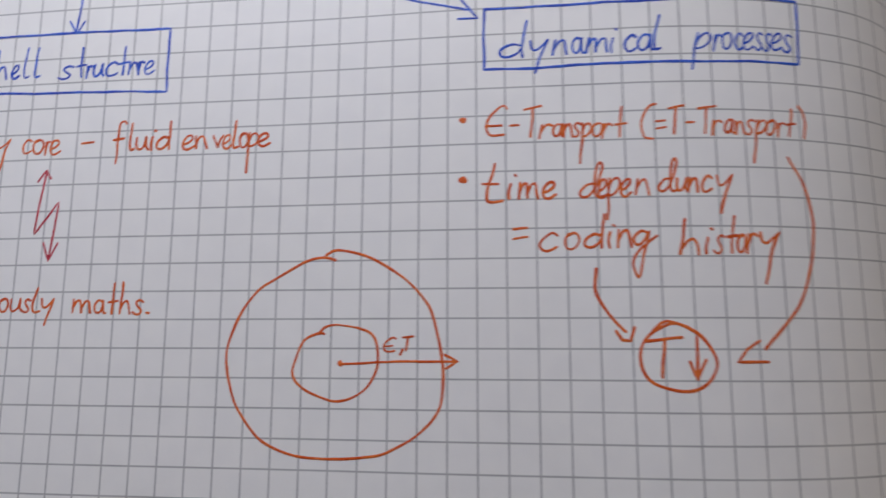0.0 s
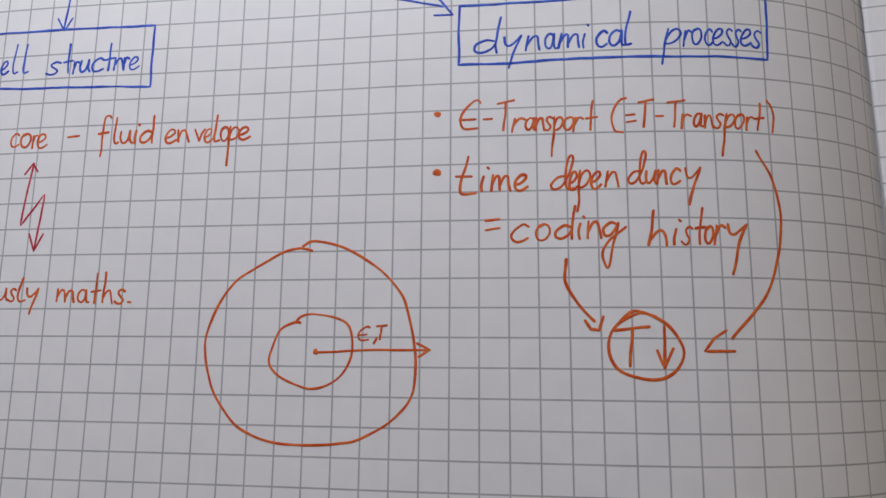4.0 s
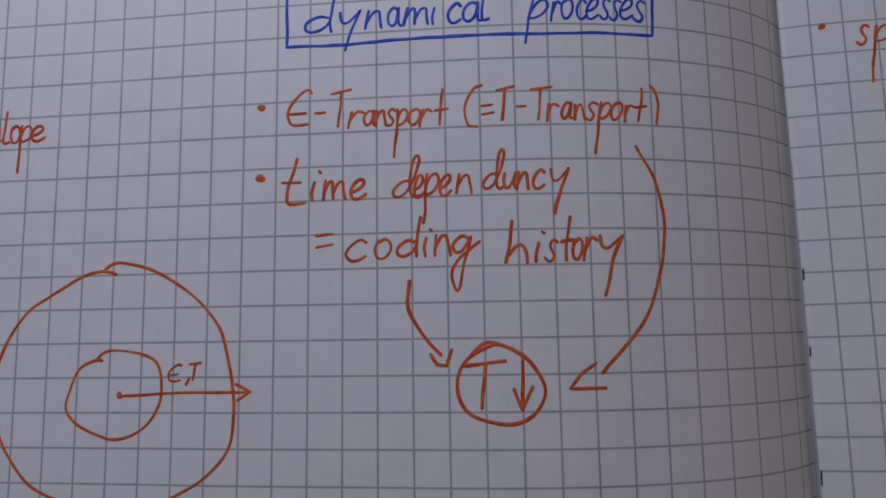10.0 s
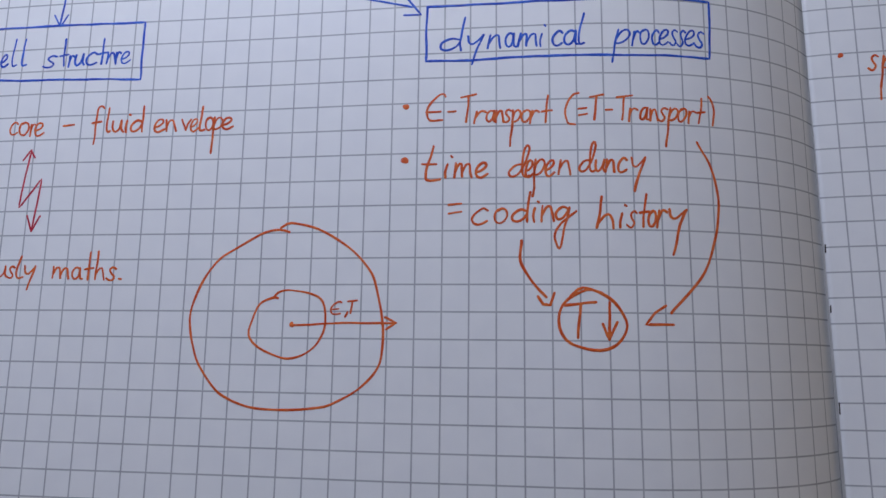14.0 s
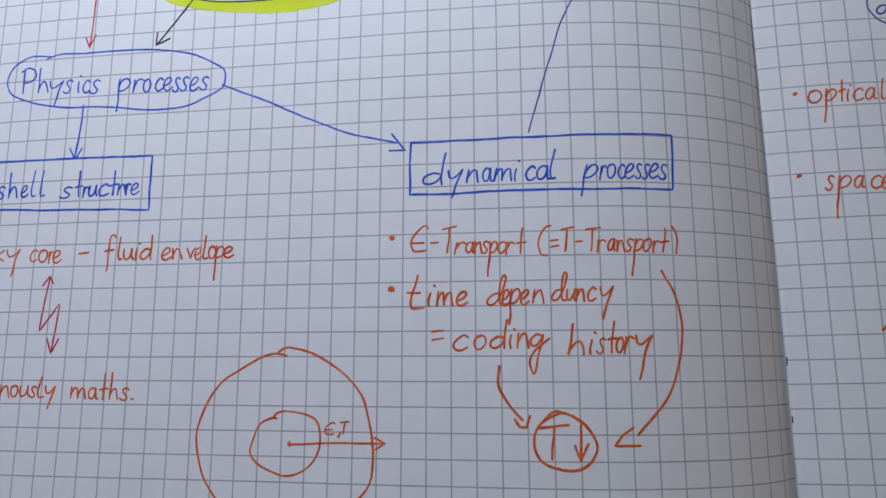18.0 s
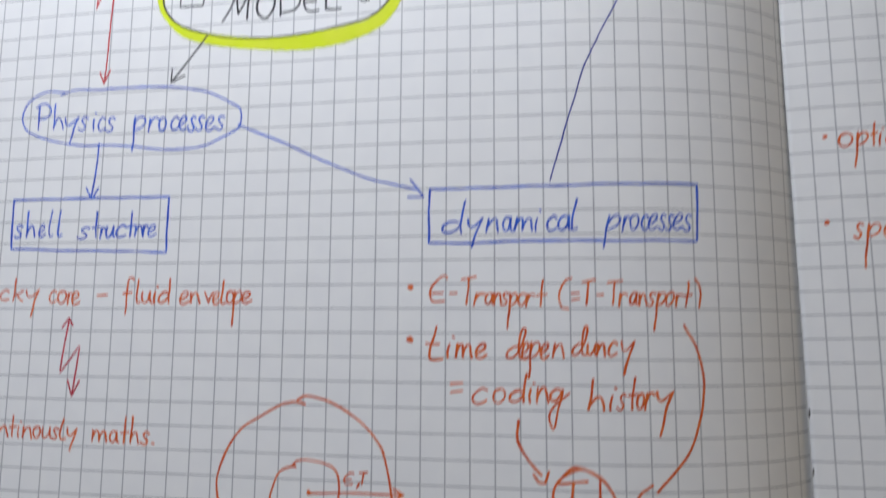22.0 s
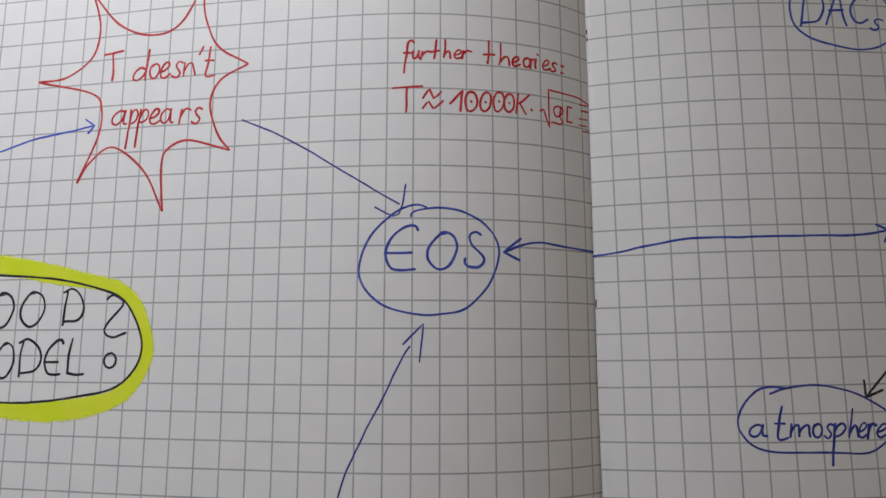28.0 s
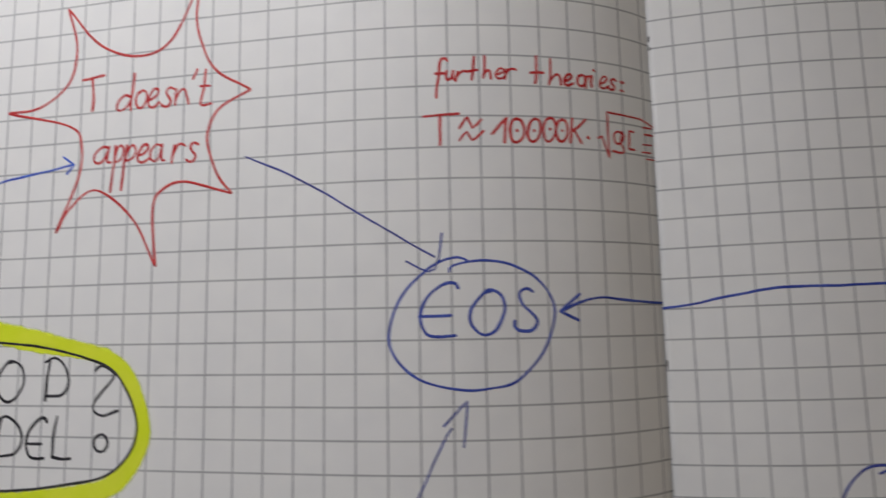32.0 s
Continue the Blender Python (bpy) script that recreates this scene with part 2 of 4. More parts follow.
PAPER, EDGES = squared_paper(), page_edges()
ORANGE = ink("orange_ink", (0.580, 0.072, 0.010), (0.740, 0.170, 0.039))
BLUE = ink("blue_ink", (0.011, 0.059, 0.460), (0.046, 0.140, 0.620))
NAVY = ink("dark_blue_ink", (0.027, 0.053, 0.330), (0.078, 0.124, 0.480))
RED = ink("red_ink", (0.500, 0.014, 0.018), (0.630, 0.068, 0.064))
MIDNIGHT = ink("midnight_blue_ink", (0.023, 0.035, 0.230), (0.060, 0.085, 0.370))
BERRY = ink("dark_red_ink", (0.440, 0.018, 0.040), (0.580, 0.076, 0.100))
BLACK = ink("black_ink", (0.012, 0.012, 0.016), (0.045, 0.045, 0.055))
YELLOW = marker_film()
WHITE = plaster("cream_wall_paint", (0.74, 0.69, 0.59))
OAK = wood("oak_wood", (0.26, 0.15, 0.075), (0.40, 0.25, 0.13))
FLOORING = wood("floor_wood", (0.22, 0.14, 0.08), (0.33, 0.22, 0.13))
FRAME_PAINT = plaster("white_frame_paint", (0.82, 0.82, 0.81))
COVER = material("dark_cover_board", (0.03, 0.035, 0.045), 0.5)[0]
THREAD = material("binding_thread", (0.06, 0.05, 0.045), 0.9)[0]
GLASS, _, glass_b = material("window_glass", (1, 1, 1), 0.0)
glass_b.inputs["Transmission Weight"].default_value, glass_b.inputs["IOR"].default_value = 1.0, 1.45


# ---- building helpers ----
def mesh_of(name, verts, faces, mat, smooth_faces=True):
    me = bpy.data.meshes.new(name)
    me.from_pydata([tuple(v) for v in verts], [], faces)
    me.materials.append(mat)
    if smooth_faces:
        me.polygons.foreach_set("use_smooth", [True] * len(me.polygons))
    me.update()
    return me


def part(name, me, parent=None, label=""):
    ob = new(name, me)
    ob.parent = parent
    return tagged(ob, label)


def box(bm, x0, x1, y0, y1, z0, z1):
    m = Matrix.Translation(((x0 + x1) / 2, (y0 + y1) / 2, (z0 + z1) / 2)) @ Matrix.Diagonal((x1 - x0, y1 - y0, z1 - z0, 1))
    return bmesh.ops.create_cube(bm, size=1, matrix=m)["verts"]


def block(name, bounds, mat, bevel=0.0):
    bm = bmesh.new()
    for b in bounds:
        box(bm, *b)
    if bevel:
        bmesh.ops.bevel(bm, geom=bm.edges[:], offset=bevel, segments=2, affect="EDGES", profile=0.5)
    me = bpy.data.meshes.new(name)
    bm.to_mesh(me)
    bm.free()
    me.materials.append(mat)
    return me


# ---- the room round the desk ----
DESK_Z = 0.74
X0, X1, Y0, Y1, CEIL = -2.0, WALL_X, -3.4, WALL_Y, 2.6


def room():
    tagged(part("floor", block("floor", [(X0 - 0.3, X1 + 0.3, Y0 - 0.3, Y1 + 0.3, -0.1, 0.0)], FLOORING)), "brown wooden floor under the desk", "floor", kind="structure")
    tagged(part("ceiling", block("ceiling", [(X0 - 0.3, X1 + 0.3, Y0 - 0.3, Y1 + 0.3, CEIL, CEIL + 0.1)], WHITE)), "plain cream painted ceiling above the desk", "ceiling", kind="structure")
    ya, yb = Y1, Y1 + WALL_T
    x0, x1, z0, z1 = WIN
    sides = [(X0, x0, ya, yb, 0, CEIL), (x1, X1, ya, yb, 0, CEIL), (x0, x1, ya, yb, 0, z0), (x0, x1, ya, yb, z1, CEIL)]
    tagged(part("wall_north", block("wall_north", sides, WHITE)), "plain cream wall with the window opening", "wall", kind="structure")
    for name, b in (("wall_west", (X0 - 0.2, X0, Y0, Y1 + WALL_T, 0, CEIL)), ("wall_south", (X0 - 0.2, X1 + 0.2, Y0 - 0.2, Y0, 0, CEIL))):
        tagged(part(name, block(name, [b], WHITE)), "plain cream painted wall of the room", "wall", kind="structure")
    y0, y1, z0, z1 = FILL_WIN
    xa, xb = X1, X1 + WALL_T
    sides = [(xa, xb, Y0, y0, 0, CEIL), (xa, xb, y1, Y1 + WALL_T, 0, CEIL), (xa, xb, y0, y1, 0, z0), (xa, xb, y0, y1, z1, CEIL)]
    tagged(part("wall_east", block("wall_east", sides, WHITE)), "plain cream wall with the opening for the added fill window", "wall", kind="structure")
    # unseen window, added only to house the side fill lamp
    win = tagged(new("added_fill_window"), "white framed window added across the room for the side fill light, unseen", "window", kind="structure")
    f0, f1, w = xb - 0.06, xb - 0.02, 0.04
    mid = (y0 + y1) / 2
    frame_bars = [(f0, f1, y0, y1, z0, z0 + w), (f0, f1, y0, y1, z1 - w, z1), (f0, f1, y0, y0 + w, z0 + w, z1 - w), (f0, f1, y1 - w, y1, z0 + w, z1 - w), (f0, f1, mid - w / 2, mid + w / 2, z0 + w, z1 - w)]
    part("window_frame", block("window_frame", frame_bars, FRAME_PAINT), win)
    part("window_sill", block("window_sill", [(xa - 0.015, xa + 0.05, y0 - 0.03, y1 + 0.03, z0 - 0.02, z0 - 0.002)], FRAME_PAINT), win)
    for a, b in ((y0 + w, mid - w / 2), (mid + w / 2, y1 - w)):
        pane = part("pane", block("pane", [(f0 + 0.02, f0 + 0.026, a, b, z0 + w, z1 - w)], GLASS), win)
        pane.visible_shadow = False
    x0, x1, z0, z1 = WIN
    win = tagged(new("window_1"), "white framed window beside the desk", "window", kind="structure")
    fy0, fy1, w = yb - 0.06, yb - 0.02, 0.04
    mid = (x0 + x1) / 2
    frame_bars = [(x0, x1, fy0, fy1, z0, z0 + w), (x0, x1, fy0, fy1, z1 - w, z1), (x0, x0 + w, fy0, fy1, z0 + w, z1 - w), (x1 - w, x1, fy0, fy1, z0 + w, z1 - w), (mid - w / 2, mid + w / 2, fy0, fy1, z0 + w, z1 - w)]
    part("window_frame", block("window_frame", frame_bars, FRAME_PAINT), win)
    part("window_sill", block("window_sill", [(x0 - 0.03, x1 + 0.03, ya - 0.015, ya + 0.05, z0 - 0.02, z0 - 0.002)], FRAME_PAINT), win)
    for a, b in ((x0 + w, mid - w / 2), (mid + w / 2, x1 - w)):
        pane = part("pane", block("pane", [(a, b, fy0 + 0.02, fy0 + 0.026, z0 + w, z1 - w)], GLASS), win)
        pane.visible_shadow = False


def desk():
    d = tagged(new("desk"), "oak desk that the open notebook lies on", "desk")
    part("tabletop", block("tabletop", [(-0.60, 0.80, -0.42, 0.235, DESK_Z - 0.028, DESK_Z)], OAK, 0.003), d)
    for x in (-0.54, 0.74):
        for y in (-0.36, 0.19):
            part("leg", block("leg", [(x - 0.03, x + 0.03, y - 0.03, y + 0.03, 0.0, DESK_Z - 0.028)], OAK, 0.003), d)


# ---- the notebook: two bowed pages that meet in the fold ----
CELL = 0.005                       # one printed square
PAGE_Z = 0.785                     # top of the left page's bow
BOTTOM, TOP = -15.0, 44.0          # lower and upper edge of the pages, in squares
LEFT_KNOTS = (-14.0, -4.0, 2.0, 7.0, 12.0, 16.0, 20.0, 23.0, 26.0, 28.0, 29.5, 31.0, 32.5)
LEFT_SLOPE = (6.31, 2.33, -0.40, 0.08, 2.09, -0.42, 0.00, -6.33, -17.04, -25.32, -34.06, -44.47, -54.85)
RIGHT_KNOTS = (-1.5, 0.0, 2.0, 5.0, 9.0, 14.0, 19.0, 45.0)
RIGHT_SLOPE = (14.00, 3.00, 0.19, -8.43, -16.10, -18.00, 0.00, 0.00)
RIGHT_TURN = (-0.0098, 0.0182, -0.150, 0.0014)   # the right page lies a little turned: its drift across and along, its set-off, its tilt
LEFT_END, RIGHT_START = 32.25, -0.95


def left_end(y):
    """How far the left page runs into the fold."""
    return np.interp(y, (3.0, 16.0), (LEFT_END, LEFT_END - 0.65))


def right_start(y):
    """Where the right page comes out of the fold."""
    return np.interp(y, (3.0, 17.0, 30.0), (RIGHT_START + 0.07, RIGHT_START, RIGHT_START + 0.13))


def bow(knots, slopes, at, x, z):
    """The curve of a bowed sheet from its slope along its length: arrays of length, x and height, in squares."""
    s = np.linspace(knots[0] - 1, knots[-1] + 1, 2400)
    a = np.radians(np.interp(s, knots, slopes))
    step = s[1] - s[0]
    xs = np.concatenate(([0], np.cumsum((np.cos(a[1:]) + np.cos(a[:-1])) / 2 * step)))
    zs = np.concatenate(([0], np.cumsum((np.sin(a[1:]) + np.sin(a[:-1])) / 2 * step)))
    return s, xs - np.interp(at, s, xs) + x, zs - np.interp(at, s, zs) + z, a


CURVES = {"L": bow(LEFT_KNOTS, LEFT_SLOPE, 20.0, 20.0, 0.0), "R": bow(RIGHT_KNOTS, RIGHT_SLOPE, 0.0, 31.462, -3.30)}


def on_page(side, s, y, lift=0.0):
    """World places of points given in squares on a page, lifted off the paper by so many squares."""
    c = CURVES[side]
    s, y = np.asarray(s, float), np.asarray(y, float)
    a = np.interp(s, c[0], c[3])
    x = np.interp(s, c[0], c[1]) - np.sin(a) * lift
    z = np.interp(s, c[0], c[2]) + np.cos(a) * lift
    if side == "R":
        x, z, y = x + RIGHT_TURN[0] * (y - 20), z + RIGHT_TURN[3] * (y - 20), y + RIGHT_TURN[1] * s + RIGHT_TURN[2]
    return np.stack(((x - 16) * CELL, (y - 10) * CELL, PAGE_Z + z * CELL), -1)


def page(name, side, s0, s1, label, parent):
    """A sheet with a top and an underside, 0.1 mm thick."""
    ss, ys = np.linspace(s0, s1, int((s1 - s0) / 0.2)), np.linspace(BOTTOM, TOP, 30)
    S, Y = np.meshgrid(ss, ys)
    if side == "L":
        S = s0 + (S - s0) * (left_end(Y) - s0) / (s1 - s0)
    else:
        S = s1 + (S - s1) * (right_start(Y) - s1) / (s0 - s1)
    top, low = on_page(side, S.ravel(), Y.ravel()), on_page(side, S.ravel(), Y.ravel(), -0.02)
    n, m = len(ss), len(ys)
    k = n * m
    faces = []
    for j in range(m - 1):
        for i in range(n - 1):
            a = j * n + i
            faces.append((a, a + 1, a + n + 1, a + n))
            faces.append((k + a, k + a + n, k + a + n + 1, k + a + 1))
    rim = [i for i in range(n)] + [j * n + n - 1 for j in range(1, m)] + [(m - 1) * n + i for i in range(n - 2, -1, -1)] + [j * n for j in range(m - 2, 0, -1)]
    for a, b in zip(rim, rim[1:] + rim[:1]):
        faces.append((b, a, k + a, k + b))
    me = mesh_of(name, np.concatenate((top, low)), faces, PAPER)
    uv = me.uv_layers.new(name="squares")
    flat = np.concatenate((np.stack((S.ravel(), Y.ravel()), -1),) * 2)
    loops = np.empty(len(me.loops), int)
    me.loops.foreach_get("vertex_index", loops)
    uv.data.foreach_set("uv", flat[loops].ravel())
    return part(name, me, parent, label)


def page_stack(name, side, s0, s1, inset, parent):
    """The leaves under a page, from just below it down to the cover."""
    ss = np.linspace(s0, s1, 60)
    foot = DESK_Z + 0.0032
    verts, faces = [], []
    for row in (BOTTOM + inset, TOP - inset):
        up = on_page(side, ss, ss * 0 + row, -0.03)
        verts += [(p[0], p[1], max(p[2], foot + 0.001)) for p in up] + [(p[0], p[1], foot) for p in up]
    n = len(ss)
    for i in range(n - 1):
        faces += [(i, i + 1, 2 * n + i + 1, 2 * n + i), (n + i, 3 * n + i, 3 * n + i + 1, n + i + 1), (i, n + i, n + i + 1, i + 1), (2 * n + i, 2 * n + i + 1, 3 * n + i + 1, 3 * n + i)]
    faces += [(0, 2 * n, 3 * n, n), (n - 1, 2 * n - 1, 4 * n - 1, 3 * n - 1)]
    return part(name, mesh_of(name, verts, faces, EDGES, False), parent)


# ---- pen strokes and words ----
rng = random.Random(7)


def glide(points, step=0.14):
    """A smooth line through a few points."""
    p = np.array(points, float)
    if len(p) == 2:
        return straight(points, step)
    q = np.concatenate(([2 * p[0] - p[1]], p, [2 * p[-1] - p[-2]]))
    out = []
    for i in range(1, len(q) - 2):
        a, b, c, d = q[i - 1:i + 3]
        n = max(2, int(np.linalg.norm(c - b) / step))
        for t in np.arange(n) / n:
            out.append(0.5 * (2 * b + (c - a) * t + (2 * a - 5 * b + 4 * c - d) * t * t + (3 * b - a - 3 * c + d) * t ** 3))
    out.append(p[-1])
    return np.array(out)


def straight(points, step=0.14):
    out = []
    for a, b in zip(points, points[1:]):
        n = max(2, int(math.dist(a, b) / step))
        out += [np.array(a) + (np.array(b) - np.array(a)) * t for t in np.arange(n) / n]
    return np.array(out + [np.array(points[-1], float)])


def shaky(line, amount):
    """The small unsteadiness of a hand."""
    seed = rng.uniform(0, 900)
    d = np.gradient(line, axis=0)
    d /= np.linalg.norm(d, axis=1, keepdims=True) + 1e-9
    run = np.concatenate(([0], np.cumsum(np.linalg.norm(np.diff(line, axis=0), axis=1))))
    off = np.array([noise.noise((r * 0.55 + seed, 0.3, seed)) + 0.35 * noise.noise((r * 1.9, seed, 1.7)) for r in run]) * amount
    return line + np.stack((-d[:, 1], d[:, 0]), -1) * off[:, None]


def ribbon(side, lines, width, lift=0.010, swell=0.30):
    """Vertices and faces of ink laid along lines on a page: a low ridge with edges on the paper and rounded ends."""
    verts, faces = [], []
    for line in lines:
        line = np.asarray(line, float)
        keep = np.concatenate(([True], np.linalg.norm(np.diff(line, axis=0), axis=1) > 1e-5))
        line = line[keep]
        d = np.gradient(line, axis=0)
        d /= np.linalg.norm(d, axis=1, keepdims=True) + 1e-9
        line = np.concatenate(([line[0] - d[0] * width * 0.42, line[0] - d[0] * width * 0.2], line, [line[-1] + d[-1] * width * 0.2, line[-1] + d[-1] * width * 0.42]))
        d = np.concatenate((d[:1], d[:1], d, d[-1:], d[-1:]))
        nrm = np.stack((-d[:, 1], d[:, 0]), -1)
        seed = rng.uniform(0, 900)
        half = np.array([width * 0.45 * (1 + swell * noise.noise((p[0] * 1.3 + seed, p[1] * 1.3, seed))) for p in line])
        half[0], half[1], half[-2], half[-1] = half[0] * 0.35, half[1] * 0.82, half[-2] * 0.82, half[-1] * 0.35
        base, n = len(verts), len(line)
        rows = []
        for k, h in ((-1.0, 0.35), (-0.5, 1.0), (0.5, 1.0), (1.0, 0.35)):
            q = line + nrm * (half * k)[:, None]
            rows.append(on_page(side, q[:, 0], q[:, 1], lift * h))
        verts += [p for r in rows for p in r]
        for c in range(3):
            for i in range(n - 1):
                a = base + c * n + i
                faces.append((a, a + 1, a + n + 1, a + n))
    return verts, faces


def drawn(name, side, lines, mat, width, parent, label="", lift=0.010, swell=0.30):
    v, f = ribbon(side, lines, width, lift, swell)
    return part(name, mesh_of(name, v, f, mat), parent, label)


def ring(cx, cy, rx, ry, lobes=(), start=100, over=14, nick=0.05, shake=0.03):
    """A hand-drawn closed round: an ellipse with uneven lobes (cosine and sine of each order) whose end runs past its start."""
    a = np.radians(np.arange(start, start + 360 + over, 2.0))
    r = np.ones_like(a)
    for k in range(len(lobes) // 2):
        r += lobes[2 * k] * np.cos((k + 1) * a) + lobes[2 * k + 1] * np.sin((k + 1) * a)
    r -= nick * np.clip(1 - np.arange(len(a)) * 2.0 / 35, 0, 1)
    r -= nick * 0.9 * np.clip(1 - np.arange(len(a))[::-1] * 2.0 / 9, 0, 1)      # the end bends in to meet the start
    return shaky(resample(np.stack((cx + np.cos(a) * r * rx, cy + np.sin(a) * r * ry), -1), 0.14), shake)


def band(name, side, inner, outer, mat, parent, label):
    """A film of marker ink between two closed lines, its edges a little ragged."""
    n = 220
    a, e = spread(inner, n), spread(outer, n)
    verts, faces = [], []
    for i, k in enumerate((0.0, 0.33, 0.66, 1.0)):
        q = a + (e - a) * k
        verts += list(on_page(side, q[:, 0], q[:, 1], 0.006))
    for c in range(3):
        for i in range(n):
            j = (i + 1) % n
            faces.append((c * n + i, c * n + j, (c + 1) * n + j, (c + 1) * n + i))
    me = mesh_of(name, verts, faces, mat)
    uv = me.uv_layers.new(name="across")
    loops = np.empty(len(me.loops), int)
    me.loops.foreach_get("vertex_index", loops)
    uv.data.foreach_set("uv", np.stack((loops // n / 3.0, loops % n / n), -1).ravel())
    return part(name, me, parent, label)


def spread(line, n):
    """n evenly spaced points once round a closed line."""
    run = np.concatenate(([0], np.cumsum(np.linalg.norm(np.diff(line, axis=0), axis=1))))
    at = np.linspace(0, run[-1], n, endpoint=False)
    return np.stack((np.interp(at, run, line[:, 0]), np.interp(at, run, line[:, 1])), -1)


def resample(line, step):
    run = np.concatenate(([0], np.cumsum(np.linalg.norm(np.diff(line, axis=0), axis=1))))
    at = np.linspace(0, run[-1], max(3, int(run[-1] / step)))
    return np.stack((np.interp(at, run, line[:, 0]), np.interp(at, run, line[:, 1])), -1)


def spot(name, side, s, y, r, mat, parent, label=""):
    """A pressed pen dot."""
    a = np.linspace(0, 2 * math.pi, 14, endpoint=False)
    rr = r * (1 + 0.12 * np.sin(a * 2 + s) + 0.08 * np.sin(a * 3 + y))
    pts = [on_page(side, s, y, 0.014)] + list(on_page(side, s + np.cos(a) * rr * 0.7, y + np.sin(a) * rr * 0.7, 0.012)) + list(on_page(side, s + np.cos(a) * rr, y + np.sin(a) * rr, 0.003))
    faces = [(0, 1 + i, 1 + (i + 1) % 14) for i in range(14)] + [(1 + i, 15 + i, 15 + (i + 1) % 14, 1 + (i + 1) % 14) for i in range(14)]
    return part(name, mesh_of(name, pts, faces, mat), parent, label)


PEN_FORMS = {}


def letter(ch, *strokes):
    """One letter of this hand as pen strokes: across from 0 to 1, and up from the line: 1 is the top of small letters, 2 of tall ones, -1 the foot of the tails."""
    PEN_FORMS[ch] = [glide(st, 0.05) for st in strokes]


letter("a", [(0.80, 0.86), (0.46, 1.0), (0.10, 0.66), (0.06, 0.22), (0.32, 0.02), (0.62, 0.30), (0.80, 0.92)], [(0.80, 0.98), (0.76, 0.46), (0.80, 0.08), (1.0, 0.06)])
letter("α", [(0.0, 0.9), (0.06, 0.3), (0.3, 0.06), (0.62, 0.34), (0.80, 0.95)], [(0.80, 0.95), (0.78, 0.32), (1.0, 0.02)])
letter("c", [(1.0, 0.86), (0.66, 1.03), (0.20, 0.74), (0.02, 0.34), (0.22, 0.02), (0.60, 0.0), (0.98, 0.16)])
letter("d", [(0.80, 0.74), (0.48, 0.84), (0.10, 0.52), (0.06, 0.12), (0.34, 0.0), (0.70, 0.24), (0.88, 0.62)], [(1.0, 2.0), (0.92, 1.1), (0.86, 0.5), (0.92, -0.02)])
letter("ð", [(0.62, 0.86), (0.30, 0.78), (0.02, 0.30), (0.16, 0.0), (0.48, 0.22), (0.80, 1.05), (0.98, 1.72), (0.88, 2.0), (0.72, 1.72), (0.62, 0.9), (0.66, 0.24), (0.82, 0.0), (1.0, 0.1)])
letter("e", [(0.06, 0.38), (0.48, 0.48), (0.84, 0.76), (0.76, 1.02), (0.40, 0.96), (0.08, 0.48), (0.16, 0.08), (0.52, -0.02), (1.0, 0.22)])
letter("f", [(1.0, 1.84), (0.84, 2.02), (0.52, 1.94), (0.36, 1.45), (0.30, 0.4), (0.16, -1.0)], [(0.0, 0.74), (0.78, 0.80)])
letter("g", [(0.84, 0.84), (0.50, 1.0), (0.12, 0.66), (0.10, 0.24), (0.38, 0.10), (0.72, 0.42), (0.90, 0.98)], [(0.90, 0.98), (0.84, 0.1), (0.66, -0.7), (0.36, -1.0), (0.06, -0.8)])
letter("ɡ", [(0.66, 0.80), (0.34, 0.98), (0.04, 0.62), (0.14, 0.22), (0.40, 0.32), (0.66, 0.92)], [(0.66, 0.92), (0.56, 0.0), (0.32, -0.96), (0.16, -0.84), (0.10, -0.44), (0.46, 0.10), (1.0, 0.66)])
letter("h", [(0.20, 2.0), (0.14, 1.0), (0.0, 0.02)], [(0.04, 0.3), (0.40, 0.82), (0.70, 0.94), (0.88, 0.6), (0.98, 0.0)])
letter("i", [(0.52, 0.94), (0.40, 0.42), (0.46, 0.02)], [(0.74, 1.42), (0.86, 1.36)])
letter("k", [(0.30, 2.0), (0.16, 1.0), (0.02, 0.0)], [(0.94, 1.04), (0.52, 0.72), (0.12, 0.52)], [(0.30, 0.60), (0.62, 0.24), (1.0, 0.0)])
letter("l", [(0.62, 2.0), (0.36, 1.2), (0.20, 0.42), (0.40, 0.02), (1.0, 0.10)])
letter("m", [(0.06, 0.96), (0.0, 0.02)], [(0.02, 0.34), (0.22, 0.84), (0.40, 0.86), (0.46, 0.05)], [(0.46, 0.32), (0.66, 0.84), (0.86, 0.88), (0.92, 0.4), (1.0, 0.0)])
letter("n", [(0.08, 0.98), (0.0, 0.02)], [(0.02, 0.32), (0.38, 0.86), (0.72, 0.92), (0.86, 0.5), (1.0, 0.0)])
letter("o", [(0.50, 0.96), (0.20, 0.90), (0.02, 0.46), (0.20, 0.04), (0.62, 0.02), (0.94, 0.44), (0.88, 0.86), (0.54, 1.02), (0.30, 0.86)])
letter("p", [(0.22, 1.02), (0.16, 0.2), (0.06, -1.0)], [(0.10, -0.6), (0.16, 0.2), (0.40, 0.84), (0.76, 1.02), (1.0, 0.70), (0.78, 0.26), (0.36, 0.06), (0.14, 0.14)])
letter("r", [(0.12, 0.94), (0.02, -0.06)], [(0.06, 0.34), (0.36, 0.86), (0.66, 0.98), (1.0, 0.86)])
letter("s", [(1.0, 0.92), (0.66, 1.04), (0.34, 0.82), (0.50, 0.54), (0.78, 0.26), (0.60, 0.0), (0.26, -0.02), (0.0, 0.12)])
letter("t", [(0.46, 2.0), (0.30, 1.0), (0.20, 0.12), (0.40, -0.10), (1.0, -0.02)], [(0.0, 1.02), (0.74, 1.0)])
